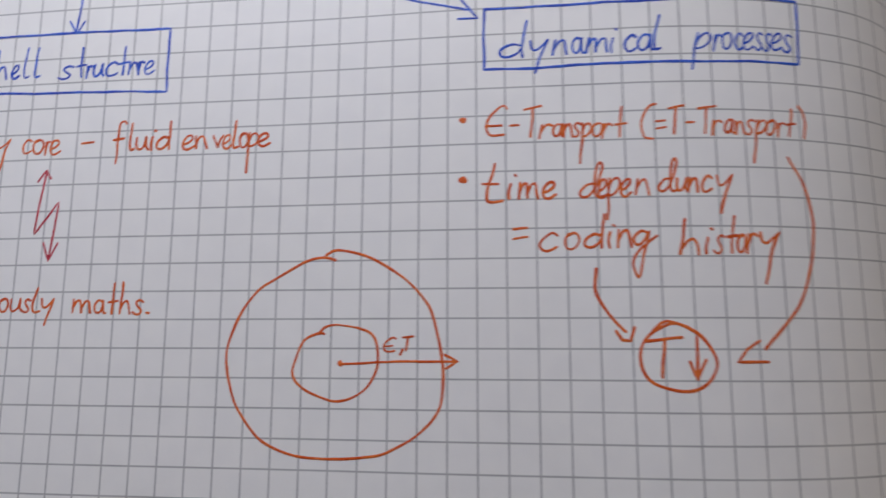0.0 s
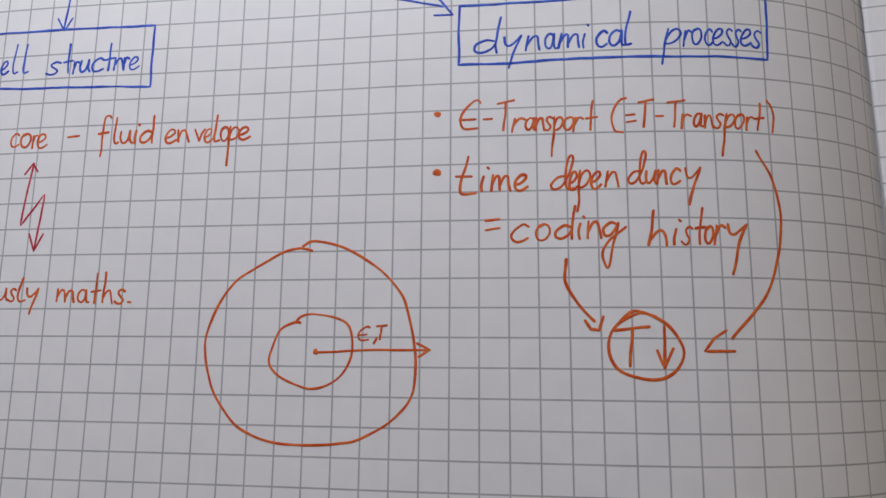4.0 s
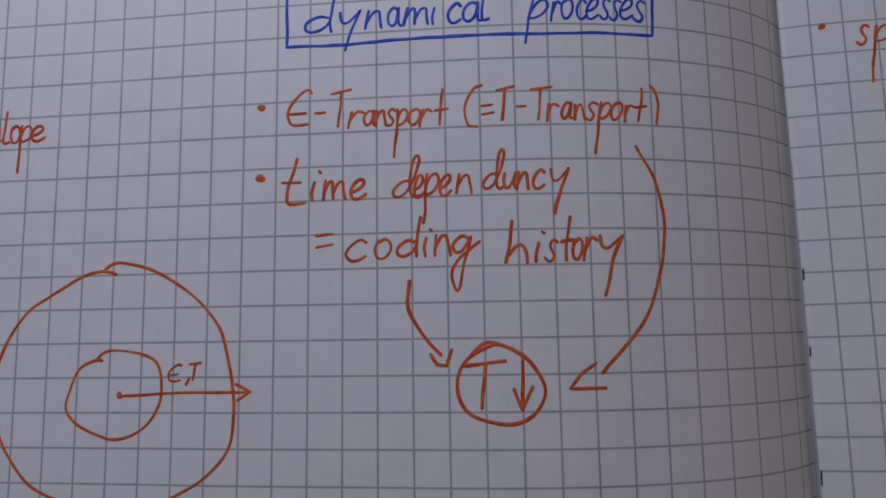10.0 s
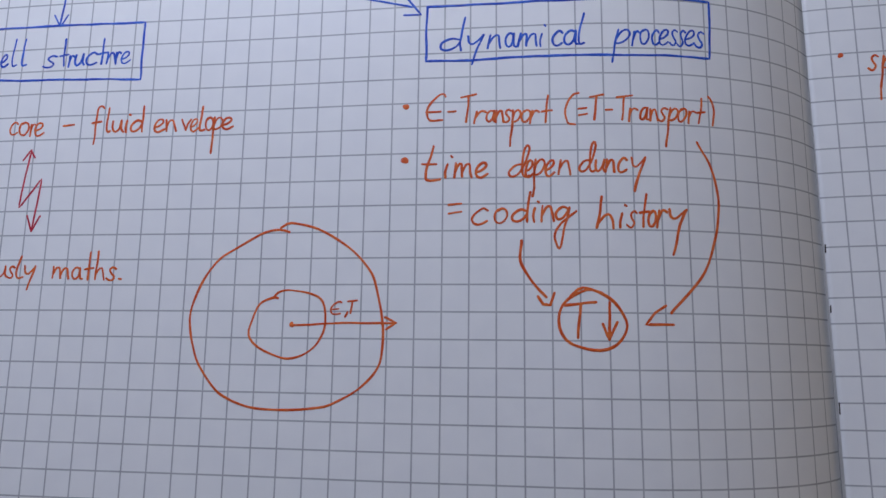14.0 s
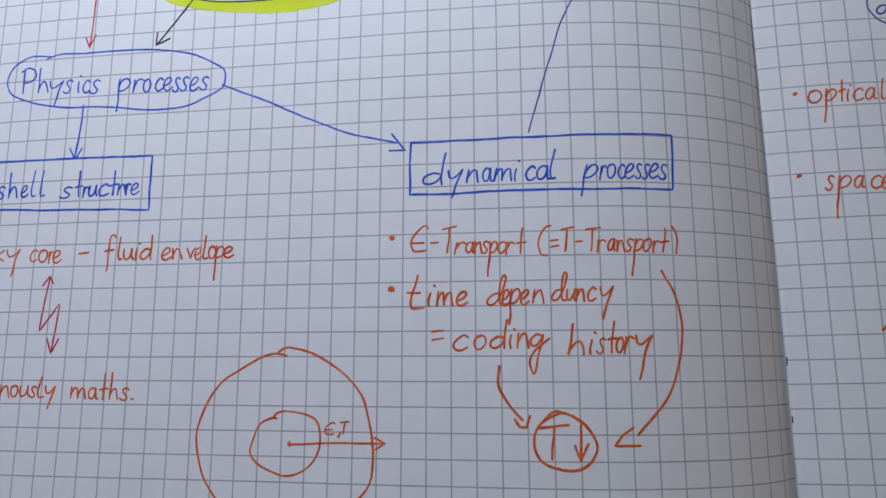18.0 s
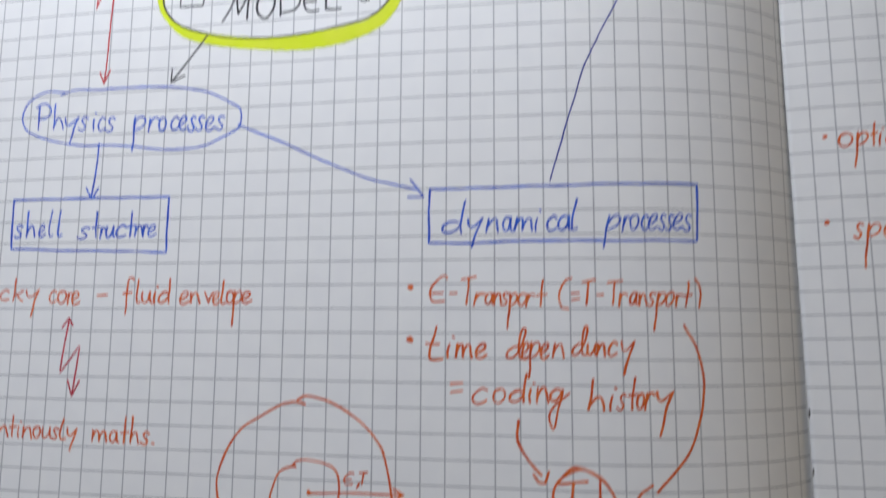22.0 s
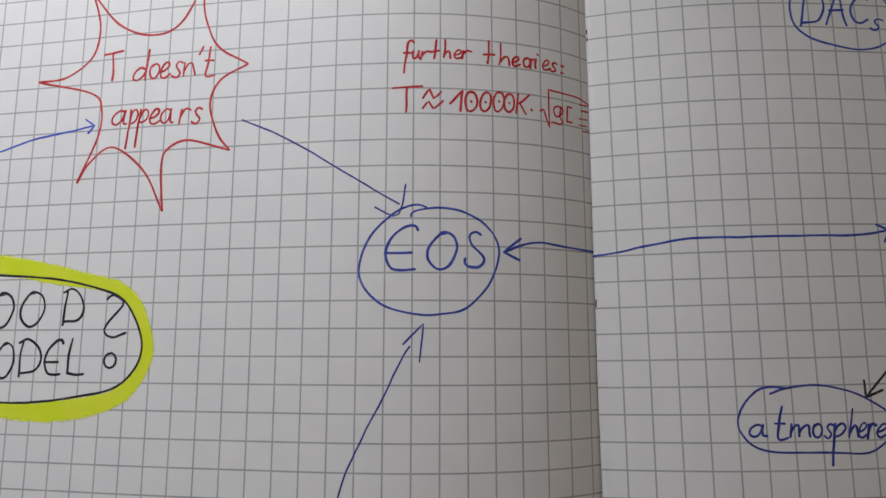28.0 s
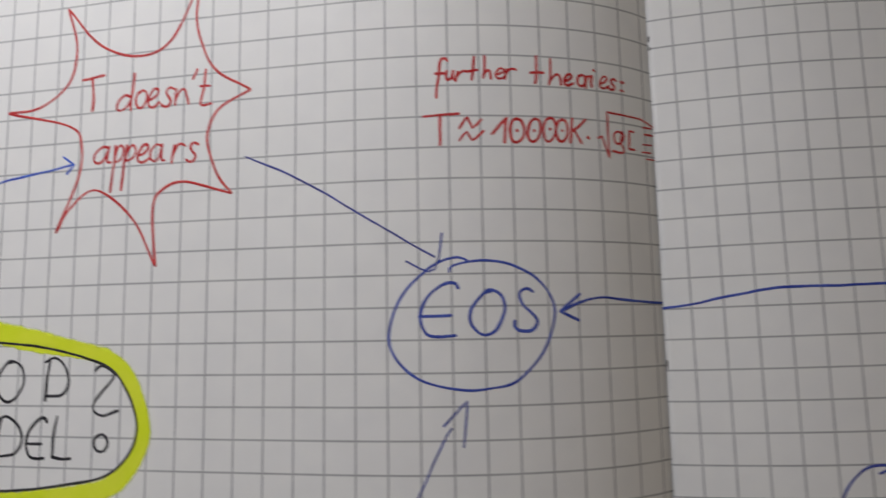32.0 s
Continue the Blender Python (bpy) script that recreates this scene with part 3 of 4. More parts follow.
letter("τ", [(0.56, 2.0), (0.46, 1.0), (0.40, 0.0)], [(0.0, 0.86), (0.48, 0.94), (1.0, 1.0)])
letter("u", [(0.08, 0.96), (0.02, 0.40), (0.24, 0.03), (0.62, 0.26), (0.80, 0.96)], [(0.80, 0.96), (0.80, 0.30), (1.0, 0.02)])
letter("v", [(0.0, 0.94), (0.22, 0.5), (0.40, 0.02)], [(0.40, 0.02), (0.66, 0.62), (1.0, 0.98)])
letter("w", [(0.0, 0.92), (0.10, 0.2), (0.26, 0.02), (0.46, 0.66)], [(0.46, 0.66), (0.54, 0.1), (0.70, 0.06), (0.86, 0.56), (1.0, 0.98)])
letter("y", [(0.0, 1.0), (0.10, 0.52), (0.36, 0.40), (0.72, 0.70), (1.0, 1.02)], [(1.0, 1.02), (0.76, 0.3), (0.38, -1.0)])
letter("9", [(0.72, 0.80), (0.44, 0.98), (0.08, 0.72), (0.20, 0.20), (0.56, 0.16), (0.88, 0.66), (0.70, 0.96)], [(0.74, 0.92), (0.62, 0.3), (0.92, -0.5), (0.66, -0.98), (0.0, -0.86)])
letter("A", [(0.58, 2.0), (0.30, 1.1), (0.0, 0.0)], [(0.58, 2.0), (0.76, 1.0), (1.0, -0.04)], [(0.12, 0.82), (0.84, 0.92)])
letter("C", [(0.98, 1.52), (0.92, 1.72)], [(0.96, 2.0), (0.92, 1.5)], [(0.92, 1.68), (0.46, 1.62), (0.04, 1.0), (0.20, 0.26), (0.56, 0.02), (1.0, 0.24)])
letter("D", [(0.20, 1.92), (0.08, 1.0), (0.04, -0.02)], [(0.02, 1.86), (0.42, 2.02), (0.86, 1.62), (1.0, 0.94), (0.72, 0.28), (0.06, 0.16)])
letter("G", [(0.92, 1.90), (0.70, 2.04), (0.32, 1.74), (0.02, 1.02), (0.20, 0.56), (0.46, 0.52), (0.64, 0.82)], [(0.58, 0.96), (0.86, 0.94), (1.0, 0.56), (0.82, 0.0)])
letter("K", [(0.08, 2.0), (0.04, 1.0), (0.0, 0.02)], [(1.0, 1.96), (0.60, 1.40), (0.14, 0.96)], [(0.22, 1.04), (0.50, 0.5), (0.78, 0.0)])
letter("L", [(0.30, 1.94), (0.14, 1.0), (0.0, 0.10)], [(0.0, 0.10), (0.5, 0.06), (1.0, 0.10)])
letter("M", [(0.0, 0.0), (0.30, 1.1), (0.52, 1.98)], [(0.52, 1.98), (0.48, 1.2), (0.52, 0.44)], [(0.52, 0.44), (0.78, 1.3), (1.0, 2.0)], [(1.0, 2.0), (0.88, 1.0), (0.84, 0.0)])
letter("O", [(0.26, 1.66), (0.52, 1.98), (0.88, 1.72), (0.98, 0.98), (0.72, 0.22), (0.36, 0.0), (0.06, 0.42), (0.06, 1.12), (0.34, 1.78), (0.58, 1.90)])
letter("P", [(0.22, 1.80), (0.18, 0.9), (0.14, 0.0)], [(0.0, 1.72), (0.42, 2.02), (0.86, 1.86), (1.0, 1.36), (0.66, 0.94), (0.20, 0.86)])
letter("S", [(0.86, 1.90), (0.58, 2.02), (0.22, 1.78), (0.34, 1.30), (0.76, 0.86), (1.0, 0.46), (0.74, 0.06), (0.28, 0.0), (0.02, 0.18), (0.0, 0.46)])
letter("T", [(0.0, 1.84), (0.5, 1.92), (1.0, 2.0)], [(0.48, 1.92), (0.46, 1.0), (0.42, 0.0)])
letter("Є", [(0.98, 1.80), (0.88, 1.98), (0.60, 1.90), (0.18, 1.40), (0.02, 0.78), (0.16, 0.16), (0.48, 0.02), (0.88, 0.06)], [(0.0, 0.80), (0.40, 0.80), (0.76, 0.82)])
letter("0", [(0.60, 1.96), (0.24, 1.80), (0.02, 1.06), (0.14, 0.24), (0.48, 0.0), (0.86, 0.42), (1.0, 1.20), (0.82, 1.84), (0.46, 1.98)], [(0.50, 1.04), (0.54, 0.98)])
letter("1", [(0.0, 0.74), (0.44, 1.34), (0.94, 2.0)], [(0.94, 2.0), (0.84, 1.0), (0.78, 0.02)])
letter("(", [(1.0, 1.98), (0.58, 1.86), (0.14, 1.30), (0.0, 0.62), (0.26, -0.08), (0.86, -0.22)])
letter(")", [(0.0, 2.20), (0.66, 1.84), (1.0, 1.20), (0.92, 0.5), (0.86, -0.04)])
letter("[", [(0.90, 1.64), (0.06, 1.60)], [(0.06, 1.60), (0.0, 0.8), (0.04, 0.02)], [(0.04, 0.02), (1.0, -0.02)])
letter("=", [(0.0, 0.96), (0.92, 1.02)], [(0.06, 0.40), (1.0, 0.48)])
letter("-", [(0.0, 0.84), (1.0, 0.88)])
letter(",", [(0.6, 0.2), (0.4, -0.6)])
letter(".", [(0.3, 0.04), (0.7, 0.0)])
letter(":", [(0.4, 0.86), (0.6, 0.80)], [(0.4, 0.08), (0.6, 0.02)])
letter("'", [(0.6, 1.96), (0.4, 1.50)])


def word(text, side, y0, y1, xh, asc, desc, mat, parent, slant, pen, edges, shapes="", wild=1.0):
    """A handwritten word: its line runs from y0 to y1; xh, asc and desc are the heights of its small letters, tall letters and tails; edges are the left and right edge of each letter; shapes names the letters' forms where the hand has several."""
    strokes = []
    for k, ch in enumerate(shapes or text):
        left, right = edges[2 * k], edges[2 * k + 1]
        form = PEN_FORMS[ch]
        lo, hi = min(p[:, 0].min() for p in form), max(p[:, 0].max() for p in form)
        hop, grow, bend = wild * rng.uniform(-0.03, 0.03) * xh, 1 + wild * rng.uniform(-0.04, 0.04), rng.uniform(0, 900)
        mid = y0 + (y1 - y0) * ((left + right) / 2 - edges[0]) / max(1e-6, edges[-1] - edges[0])
        for p in form:
            v = p[:, 1]
            up = np.where(v > 1, xh + (v - 1) * (asc - xh), np.where(v < 0, v * desc, v * xh)) * grow
            u = left + (p[:, 0] - lo) / (hi - lo) * (right - left) + (up - xh / 2) * slant
            q = np.stack((u, mid + up + hop), -1)
            if np.linalg.norm(q[-1] - q[0]) > 0.2 or len(q) > 20:
                q = resample(q, 0.045)
            wig = np.array([noise.noise((a * 1.3 + bend, b * 1.3, 0.0)) for a, b in q]) * 0.06 * wild
            wag = np.array([noise.noise((a * 1.3, b * 1.3 + bend, 4.0)) for a, b in q]) * 0.05 * wild
            strokes.append(q + np.stack((wig, wag), -1))
    v, f = ribbon(side, strokes, pen, 0.010, 0.34)
    return part("handwritten_word", mesh_of("handwritten_word", v, f, mat), parent, "the word %s written by hand in %s" % (text, mat.name.replace("_", " ")))


def loop(points, step=0.14):
    """A smooth closed line through a few points."""
    return glide(points[-2:] + points + points[:3], step)


def closed(points, step=0.14):
    """The same, once round from the first point."""
    line = loop(points, 0.05)
    a = int(np.argmin(np.linalg.norm(line[:len(line) // 2] - np.array(points[0]), axis=1)))
    b = a + 20 + int(np.argmin(np.linalg.norm(line[a + 20:] - np.array(points[0]), axis=1)))
    return resample(line[a:b + 1], step)


def arrow(side, points, heads, mat, width, parent, label, curved=True, shake=0.05):
    """An arrow: the shaft through a few points, and a head for each three points of barb, tip, barb."""
    shaft = drawn("arrow", side, [shaky((glide if curved else straight)(points), shake)], mat, width, parent, label)
    for h in heads:
        drawn("arrowhead", side, [shaky(straight(h), shake * 0.4)], mat, width, shaft)
    return shaft


def outline(name, side, corners, mat, width, parent, label, shake=0.05):
    """A box drawn by hand."""
    return drawn(name, side, [shaky(straight(corners + corners[:1]), shake)], mat, width, parent, label)


# ---- build: room, desk, notebook ----
room()
desk()
notebook = tagged(new("notebook"), "open squared paper notebook with a handwritten diagram, on the desk", "notebook")
notebook.location = (0, 0, 0)
part("cover", block("cover", [((-10.6 - 16) * CELL, (75 - 16) * CELL, (BOTTOM - 10.6) * CELL, (TOP - 9.4) * CELL, DESK_Z + 0.0002, DESK_Z + 0.003)], COVER, 0.0008), notebook, "dark board cover")
page_stack("left_leaves", "L", -9.9, LEFT_END - 0.66, 0.1, notebook)
page_stack("right_leaves", "R", RIGHT_START + 0.15, 41.0, 0.1, notebook)
left_page = page("left_page", "L", -10.0, LEFT_END, "white squared page bowed down into the fold", notebook)
right_page = page("right_page", "R", RIGHT_START, 41.2, "white squared page lying lower beside the fold", notebook)
for y, long in ((0.95, 0.32), (-1.43, 0.26), (-5.2, 0.4), (21.2, 0.26), (32.0, 0.1), (32.35, 0.16)):
    x = float(right_start(y)) + 0.04
    drawn("stitch", "R", [straight(((x, y + long / 2), (x - 0.01, y - long / 2)))], THREAD, 0.055, notebook, "dark binding thread in the fold", lift=0.03)

N = notebook
PEN_O, PEN_B, PEN_K, PEN_R = 0.115, 0.105, 0.095, 0.095

# heading box "dynamical processes" and its notes
b = outline("drawn_box", "L", [(15.30, 9.94), (26.23, 10.05), (26.14, 7.75), (15.27, 7.69)], BLUE, PEN_B, N, "blue hand-ruled box round a heading")
word("dynamical", "L", 8.13, 8.14, 0.57, 1.33, 0.62, BLUE, b, 0.06, 0.095, (15.85, 16.72, 16.89, 17.48, 17.71, 18.18, 18.34, 18.79, 18.86, 19.57, 19.66, 19.82, 20.12, 20.53, 20.58, 21.10, 21.13, 21.35))
word("processes", "L", 8.12, 8.19, 0.59, 1.14, 0.68, BLUE, b, 0.10, 0.090, (22.46, 23.03, 23.16, 23.42, 23.44, 23.77, 23.88, 24.15, 24.17, 24.54, 24.59, 24.87, 24.90, 25.18, 25.20, 25.57, 25.59, 25.95))
spot("bullet_dot", "L", 14.53, 5.87, 0.12, ORANGE, N)
spot("bullet_dot", "L", 14.53, 3.73, 0.14, ORANGE, N)
word("E-Transport", "L", 5.26, 5.10, 0.46, 1.04, 0.94, ORANGE, N, 0.06, 0.092, (15.34, 16.02, 16.14, 16.44, 16.63, 17.19, 17.19, 17.60, 17.62, 17.95, 17.98, 18.29, 18.27, 18.57, 18.57, 18.93, 18.93, 19.25, 19.29, 19.58, 19.70, 20.06), shapes="Є-Transporτ")
word("(=T-Transport)", "L", 5.18, 5.12, 0.47, 0.99, 0.95, ORANGE, N, 0.09, 0.092, (20.55, 21.02, 21.04, 21.36, 21.44, 21.93, 22.05, 22.30, 22.42, 23.00, 22.93, 23.24, 23.36, 23.67, 23.69, 23.98, 24.00, 24.35, 24.39, 24.76, 24.78, 25.09, 25.18, 25.46, 25.48, 25.79, 25.93, 26.18), shapes="(=T-Transporτ)")
word("time", "L", 2.98, 3.03, 0.56, 1.28, 0.54, ORANGE, N, 0.10, 0.106, (15.22, 15.91, 16.10, 16.28, 16.45, 17.09, 17.25, 17.69))
word("depen", "L", 3.00, 3.07, 0.56, 1.19, 0.78, ORANGE, N, 0.05, 0.100, (18.48, 19.20, 19.08, 19.37, 19.39, 19.81, 19.84, 20.17, 20.33, 20.73), shapes="ðepen")
word("dancy", "L", 3.15, 3.16, 0.52, 1.14, 0.72, ORANGE, N, 0.06, 0.100, (21.06, 21.63, 21.65, 22.00, 22.02, 22.33, 22.44, 22.77, 22.92, 23.43), shapes="ðαncy")
word("=", "L", 1.41, 1.41, 0.58, 0.90, 0.53, ORANGE, N, 0.05, 0.100, (16.20, 16.68))
word("coding", "L", 1.26, 1.32, 0.57, 1.10, 0.98, ORANGE, N, 0.07, 0.102, (17.13, 17.67, 17.94, 18.40, 18.58, 19.20, 19.36, 19.52, 19.65, 20.07, 20.16, 20.90), shapes="codinɡ")
word("history", "L", 1.00, 1.24, 0.57, 1.22, 1.07, ORANGE, N, 0.09, 0.102, (21.64, 22.23, 22.48, 22.67, 22.76, 23.08, 23.19, 23.51, 23.51, 23.81, 23.85, 24.17, 24.25, 24.90), shapes="hisτory")
arrow("L", [(18.93, 0.61), (18.87, -0.14), (19.25, -0.86), (19.78, -1.46)], [((19.50, -1.43), (19.68, -1.71), (19.93, -1.74), (20.08, -1.31))], ORANGE, PEN_O, N, "small curved orange arrow")
arrow("L", [(25.46, 4.36), (26.04, 3.29), (26.18, 1.69), (25.48, -0.51), (24.19, -1.98)], [((24.02, -1.74), (23.61, -2.00), (23.28, -2.41), (24.26, -2.40))], ORANGE, PEN_O, N, "long curved orange arrow")
c = drawn("drawn_circle", "L", [shaky(glide([(20.64, -1.44), (21.09, -1.11), (21.93, -1.42), (22.41, -1.93), (22.61, -2.45), (22.36, -2.99), (21.92, -3.29), (21.33, -3.32), (20.58, -3.08), (20.26, -2.61), (20.25, -2.01), (20.55, -1.54), (21.25, -1.17), (21.76, -1.29)]), 0.03)], ORANGE, PEN_O, N, "orange hand-drawn circle")
word("T", "L", -2.88, -2.88, 0.6, 1.22, 0.5, ORANGE, c, 0.02, 0.12, (20.44, 21.52))
arrow("L", [(22.00, -1.63), (21.97, -2.94)], [((21.77, -2.40), (21.97, -2.96), (22.28, -2.34))], ORANGE, PEN_O, N, "short orange arrow inside the circle")
big = drawn("drawn_circle", "L", [shaky(glide([(10.09, 1.03), (9.69, 1.13), (9.01, 0.99), (7.96, 0.41), (7.29, -0.05), (6.70, -0.88), (6.32, -1.89), (6.33, -2.71), (6.65, -3.78), (7.09, -4.49), (7.60, -5.05), (8.29, -5.39), (9.15, -5.59), (10.18, -5.62), (11.28, -5.53), (12.01, -5.37), (12.99, -4.81), (13.69, -4.05), (13.86, -3.33), (13.83, -2.38), (13.55, -1.07), (13.27, -0.44), (12.50, 0.39), (11.25, 1.11), (10.17, 1.38), (9.74, 1.20)]), 0.03)], ORANGE, 0.10, N, "large orange hand-drawn circle")
drawn("drawn_circle", "L", [shaky(glide([(9.76, -1.51), (9.57, -1.48), (9.05, -1.73), (8.79, -2.36), (8.68, -2.89), (9.04, -3.33), (9.72, -3.64), (10.29, -3.75), (10.94, -3.55), (11.43, -3.11), (11.65, -2.46), (11.53, -1.66), (11.04, -1.34), (10.18, -1.20), (9.75, -1.30), (9.60, -1.51)]), 0.03)], ORANGE, 0.095, N, "small orange circle inside the large one")
arrow("L", [(10.35, -2.50), (12.29, -2.43), (14.34, -2.42)], [((13.92, -2.19), (14.35, -2.41), (13.97, -2.65))], ORANGE, 0.095, N, "orange arrow from the circles' middle outwards")
spot("pen_dot", "L", 10.35, -2.50, 0.10, ORANGE, N)
word("E,T", "L", -2.09, -2.07, 0.26, 0.49, 0.18, ORANGE, N, 0.03, 0.085, (11.84, 12.28, 12.39, 12.49, 12.47, 12.82), shapes="Є,T")

# heading box "shell structure" and its notes
b = outline("drawn_box", "L", [(-4.53, 10.06), (3.41, 10.00), (3.39, 7.49), (-4.46, 7.74)], BLUE, PEN_B, N, "blue hand-ruled box round a heading")
word("shell", "L", 8.27, 8.28, 0.54, 1.20, 0.52, BLUE, b, -0.04, 0.100, (-4.36, -3.89, -3.73, -3.25, -3.03, -2.67, -2.50, -2.29, -2.05, -1.82))
word("structure", "L", 8.18, 8.24, 0.49, 1.14, 0.50, BLUE, b, -0.02, 0.100, (-1.02, -0.42, -0.27, 0.11, 0.15, 0.40, 0.43, 0.85, 0.90, 1.41, 1.47, 1.83, 1.83, 2.22, 2.25, 2.48, 2.48, 2.88), shapes="sτrucτnre")
word("cky", "L", 5.37, 5.29, 0.50, 1.08, 0.66, ORANGE, N, -0.05, 0.090, (-4.82, -4.36, -4.15, -3.59, -3.42, -2.78))
word("core", "L", 5.27, 5.20, 0.50, 0.81, 0.54, ORANGE, N, -0.04, 0.090, (-2.23, -1.85, -1.80, -1.37, -1.27, -1.02, -1.06, -0.65))
drawn("dash", "L", [straight(((0.21, 5.57), (0.68, 5.61)))], ORANGE, 0.09, N)
word("fluid", "L", 5.25, 5.22, 0.54, 1.07, 0.49, ORANGE, N, -0.03, 0.100, (1.50, 1.99, 2.12, 2.28, 2.37, 2.86, 2.93, 3.12, 3.18, 3.72))
word("envelope", "L", 5.23, 5.21, 0.49, 0.99, 0.94, ORANGE, N, -0.01, 0.100, (4.18, 4.63, 4.70, 5.11, 5.38, 5.76, 5.74, 6.06, 6.12, 6.35, 6.37, 6.66, 6.66, 7.06, 7.06, 7.51))
arrow("L", [(-1.13, 4.57), (-1.38, 2.17), (-0.51, 3.34), (-0.71, 1.17)], [((-1.44, 4.15), (-1.13, 4.59), (-0.90, 4.25)), ((-0.97, 1.82), (-0.72, 1.15), (-0.40, 1.80))], BERRY, 0.085, N, "dark red zigzag double arrow", curved=False)
word("ntinously", "L", -0.68, -0.73, 0.47, 0.90, 0.43, ORANGE, N, -0.04, 0.095, (-4.33, -3.82, -3.71, -3.38, -3.28, -3.13, -3.05, -2.59, -2.50, -2.13, -2.06, -1.60, -1.54, -1.24, -1.15, -0.86, -0.81, -0.36), shapes="nτinously")
word("maths.", "L", -0.76, -0.81, 0.47, 1.08, 0.51, ORANGE, N, -0.04, 0.095, (0.41, 1.11, 1.24, 1.67, 1.79, 2.13, 2.24, 2.62, 2.72, 3.14, 3.23, 3.33), shapes="maτhs.")

# oval "Physics processes" and its arrows
o = drawn("drawn_oval", "L", [shaky(glide([(-2.45, 15.03), (-1.71, 15.23), (-0.41, 15.18), (1.06, 15.20), (2.51, 15.17), (4.05, 15.00), (5.17, 14.74), (6.10, 14.27), (6.62, 13.89), (6.65, 13.25), (6.47, 12.97), (5.71, 12.58), (4.74, 12.24), (3.05, 12.19), (1.72, 12.34), (0.16, 12.50), (-1.10, 12.53), (-2.53, 12.77), (-3.91, 13.23), (-4.36, 13.68), (-4.42, 14.20), (-4.10, 14.80), (-3.36, 15.21), (-2.81, 15.23), (-2.14, 15.14)]), 0.03)], BLUE, 0.09, N, "blue hand-drawn oval round a heading")
word("Physics", "L", 13.43, 13.17, 0.59, 1.23, 0.68, BLUE, o, -0.05, 0.090, (-3.66, -2.85, -2.74, -2.22, -2.10, -1.40, -1.40, -0.91, -0.63, -0.44, -0.38, -0.01, 0.02, 0.52))
word("processes", "L", 13.12, 13.01, 0.60, 1.20, 0.91, BLUE, o, -0.02, 0.095, (1.42, 2.04, 2.19, 2.67, 2.67, 3.06, 3.31, 3.66, 3.71, 4.12, 4.14, 4.49, 4.52, 4.89, 4.97, 5.42, 5.44, 5.87))
arrow("L", [(6.56, 13.20), (8.51, 12.34), (10.44, 11.44), (12.41, 10.62), (14.68, 10.00)], [((14.47, 10.40), (15.07, 9.64), (14.37, 9.66))], BLUE, 0.09, N, "long blue arrow down to the heading box")
arrow("L", [(-0.25, 12.58), (-0.31, 11.07), (-0.42, 10.01)], [((-0.74, 10.51), (-0.42, 9.99), (-0.12, 10.49))], BLUE, 0.09, N, "short blue arrow down to the heading box")
arrow("L", [(20.29, 10.20), (20.79, 11.91), (21.24, 13.48), (21.70, 14.95), (22.42, 16.46), (23.59, 18.80), (23.93, 19.36)], [((23.69, 19.44), (24.41, 20.16), (24.28, 18.82))], MIDNIGHT, 0.07, N, "long thin dark blue arrow up to the round")

# highlighted oval "GOOD MODEL ?"
halo = closed([(3.46, 22.73), (5.01, 23.05), (6.94, 23.06), (9.50, 22.70), (11.76, 22.12), (13.00, 21.64), (13.74, 20.84), (14.13, 19.38), (13.93, 18.28), (13.13, 17.30), (11.72, 16.74), (9.78, 16.45), (7.68, 16.51), (5.40, 16.87), (3.57, 17.50), (2.58, 18.54), (2.18, 19.60), (2.21, 20.90), (2.72, 22.09)])
inner = closed([(3.78, 21.95), (5.22, 22.25), (6.99, 22.20), (9.54, 21.74), (11.54, 21.50), (12.65, 21.14), (13.24, 20.40), (13.57, 19.39), (13.33, 18.51), (12.50, 17.79), (10.96, 17.46), (8.51, 17.21), (6.38, 17.39), (4.91, 17.64), (3.59, 18.07), (2.90, 18.66), (2.65, 19.36), (2.83, 20.51), (3.29, 21.48)])
band("highlighter_band", "L", inner, shaky(halo, 0.10), YELLOW, N, "bright yellow highlighter band round the oval")
o = drawn("drawn_oval", "L", [shaky(glide([(4.23, 22.03), (5.21, 22.28), (6.99, 22.20), (9.53, 22.00), (11.53, 21.61), (12.65, 21.19), (13.28, 20.39), (13.64, 19.39), (13.39, 18.51), (12.52, 17.79), (10.96, 17.46), (8.51, 17.19), (6.39, 17.27), (4.91, 17.56), (3.53, 18.02), (2.83, 18.66), (2.55, 19.36), (2.70, 20.54), (3.28, 21.60), (4.16, 22.06), (5.21, 22.28)]), 0.02)], BLACK, 0.11, N, "black hand-drawn oval")
drawn("drawn_box", "L", [shaky(straight([(3.1, 20.81), (4.85, 20.93), (4.55, 18.94), (3.41, 18.94), (3.47, 21.11)]), 0.03)], BLACK, 0.085, N, "small black hand-drawn box")
word("g", "L", 20.15, 20.14, 0.61, 1.18, 0.73, BLACK, o, -0.07, 0.090, (3.75, 4.50), shapes="9")
word("GOOD", "L", 20.05, 20.19, 0.69, 1.41, 0.57, BLACK, o, -0.03, 0.110, (5.69, 6.52, 6.73, 7.87, 8.15, 9.26, 10.09, 11.02), shapes="GOOD")
word("MODEL", "L", 18.09, 18.27, 0.68, 1.39, 0.56, BLACK, o, -0.05, 0.110, (5.56, 6.97, 7.22, 8.10, 8.30, 9.27, 9.44, 10.25, 10.45, 11.18), shapes="MODЄL")
q = drawn("question_mark", "L", [shaky(glide([(12.00, 21.18), (12.25, 21.34), (12.65, 21.17), (12.72, 20.91), (12.07, 20.24), (11.97, 19.87), (12.34, 19.68), (12.91, 19.86)]), 0.04)], BLACK, 0.105, N, "black question mark")
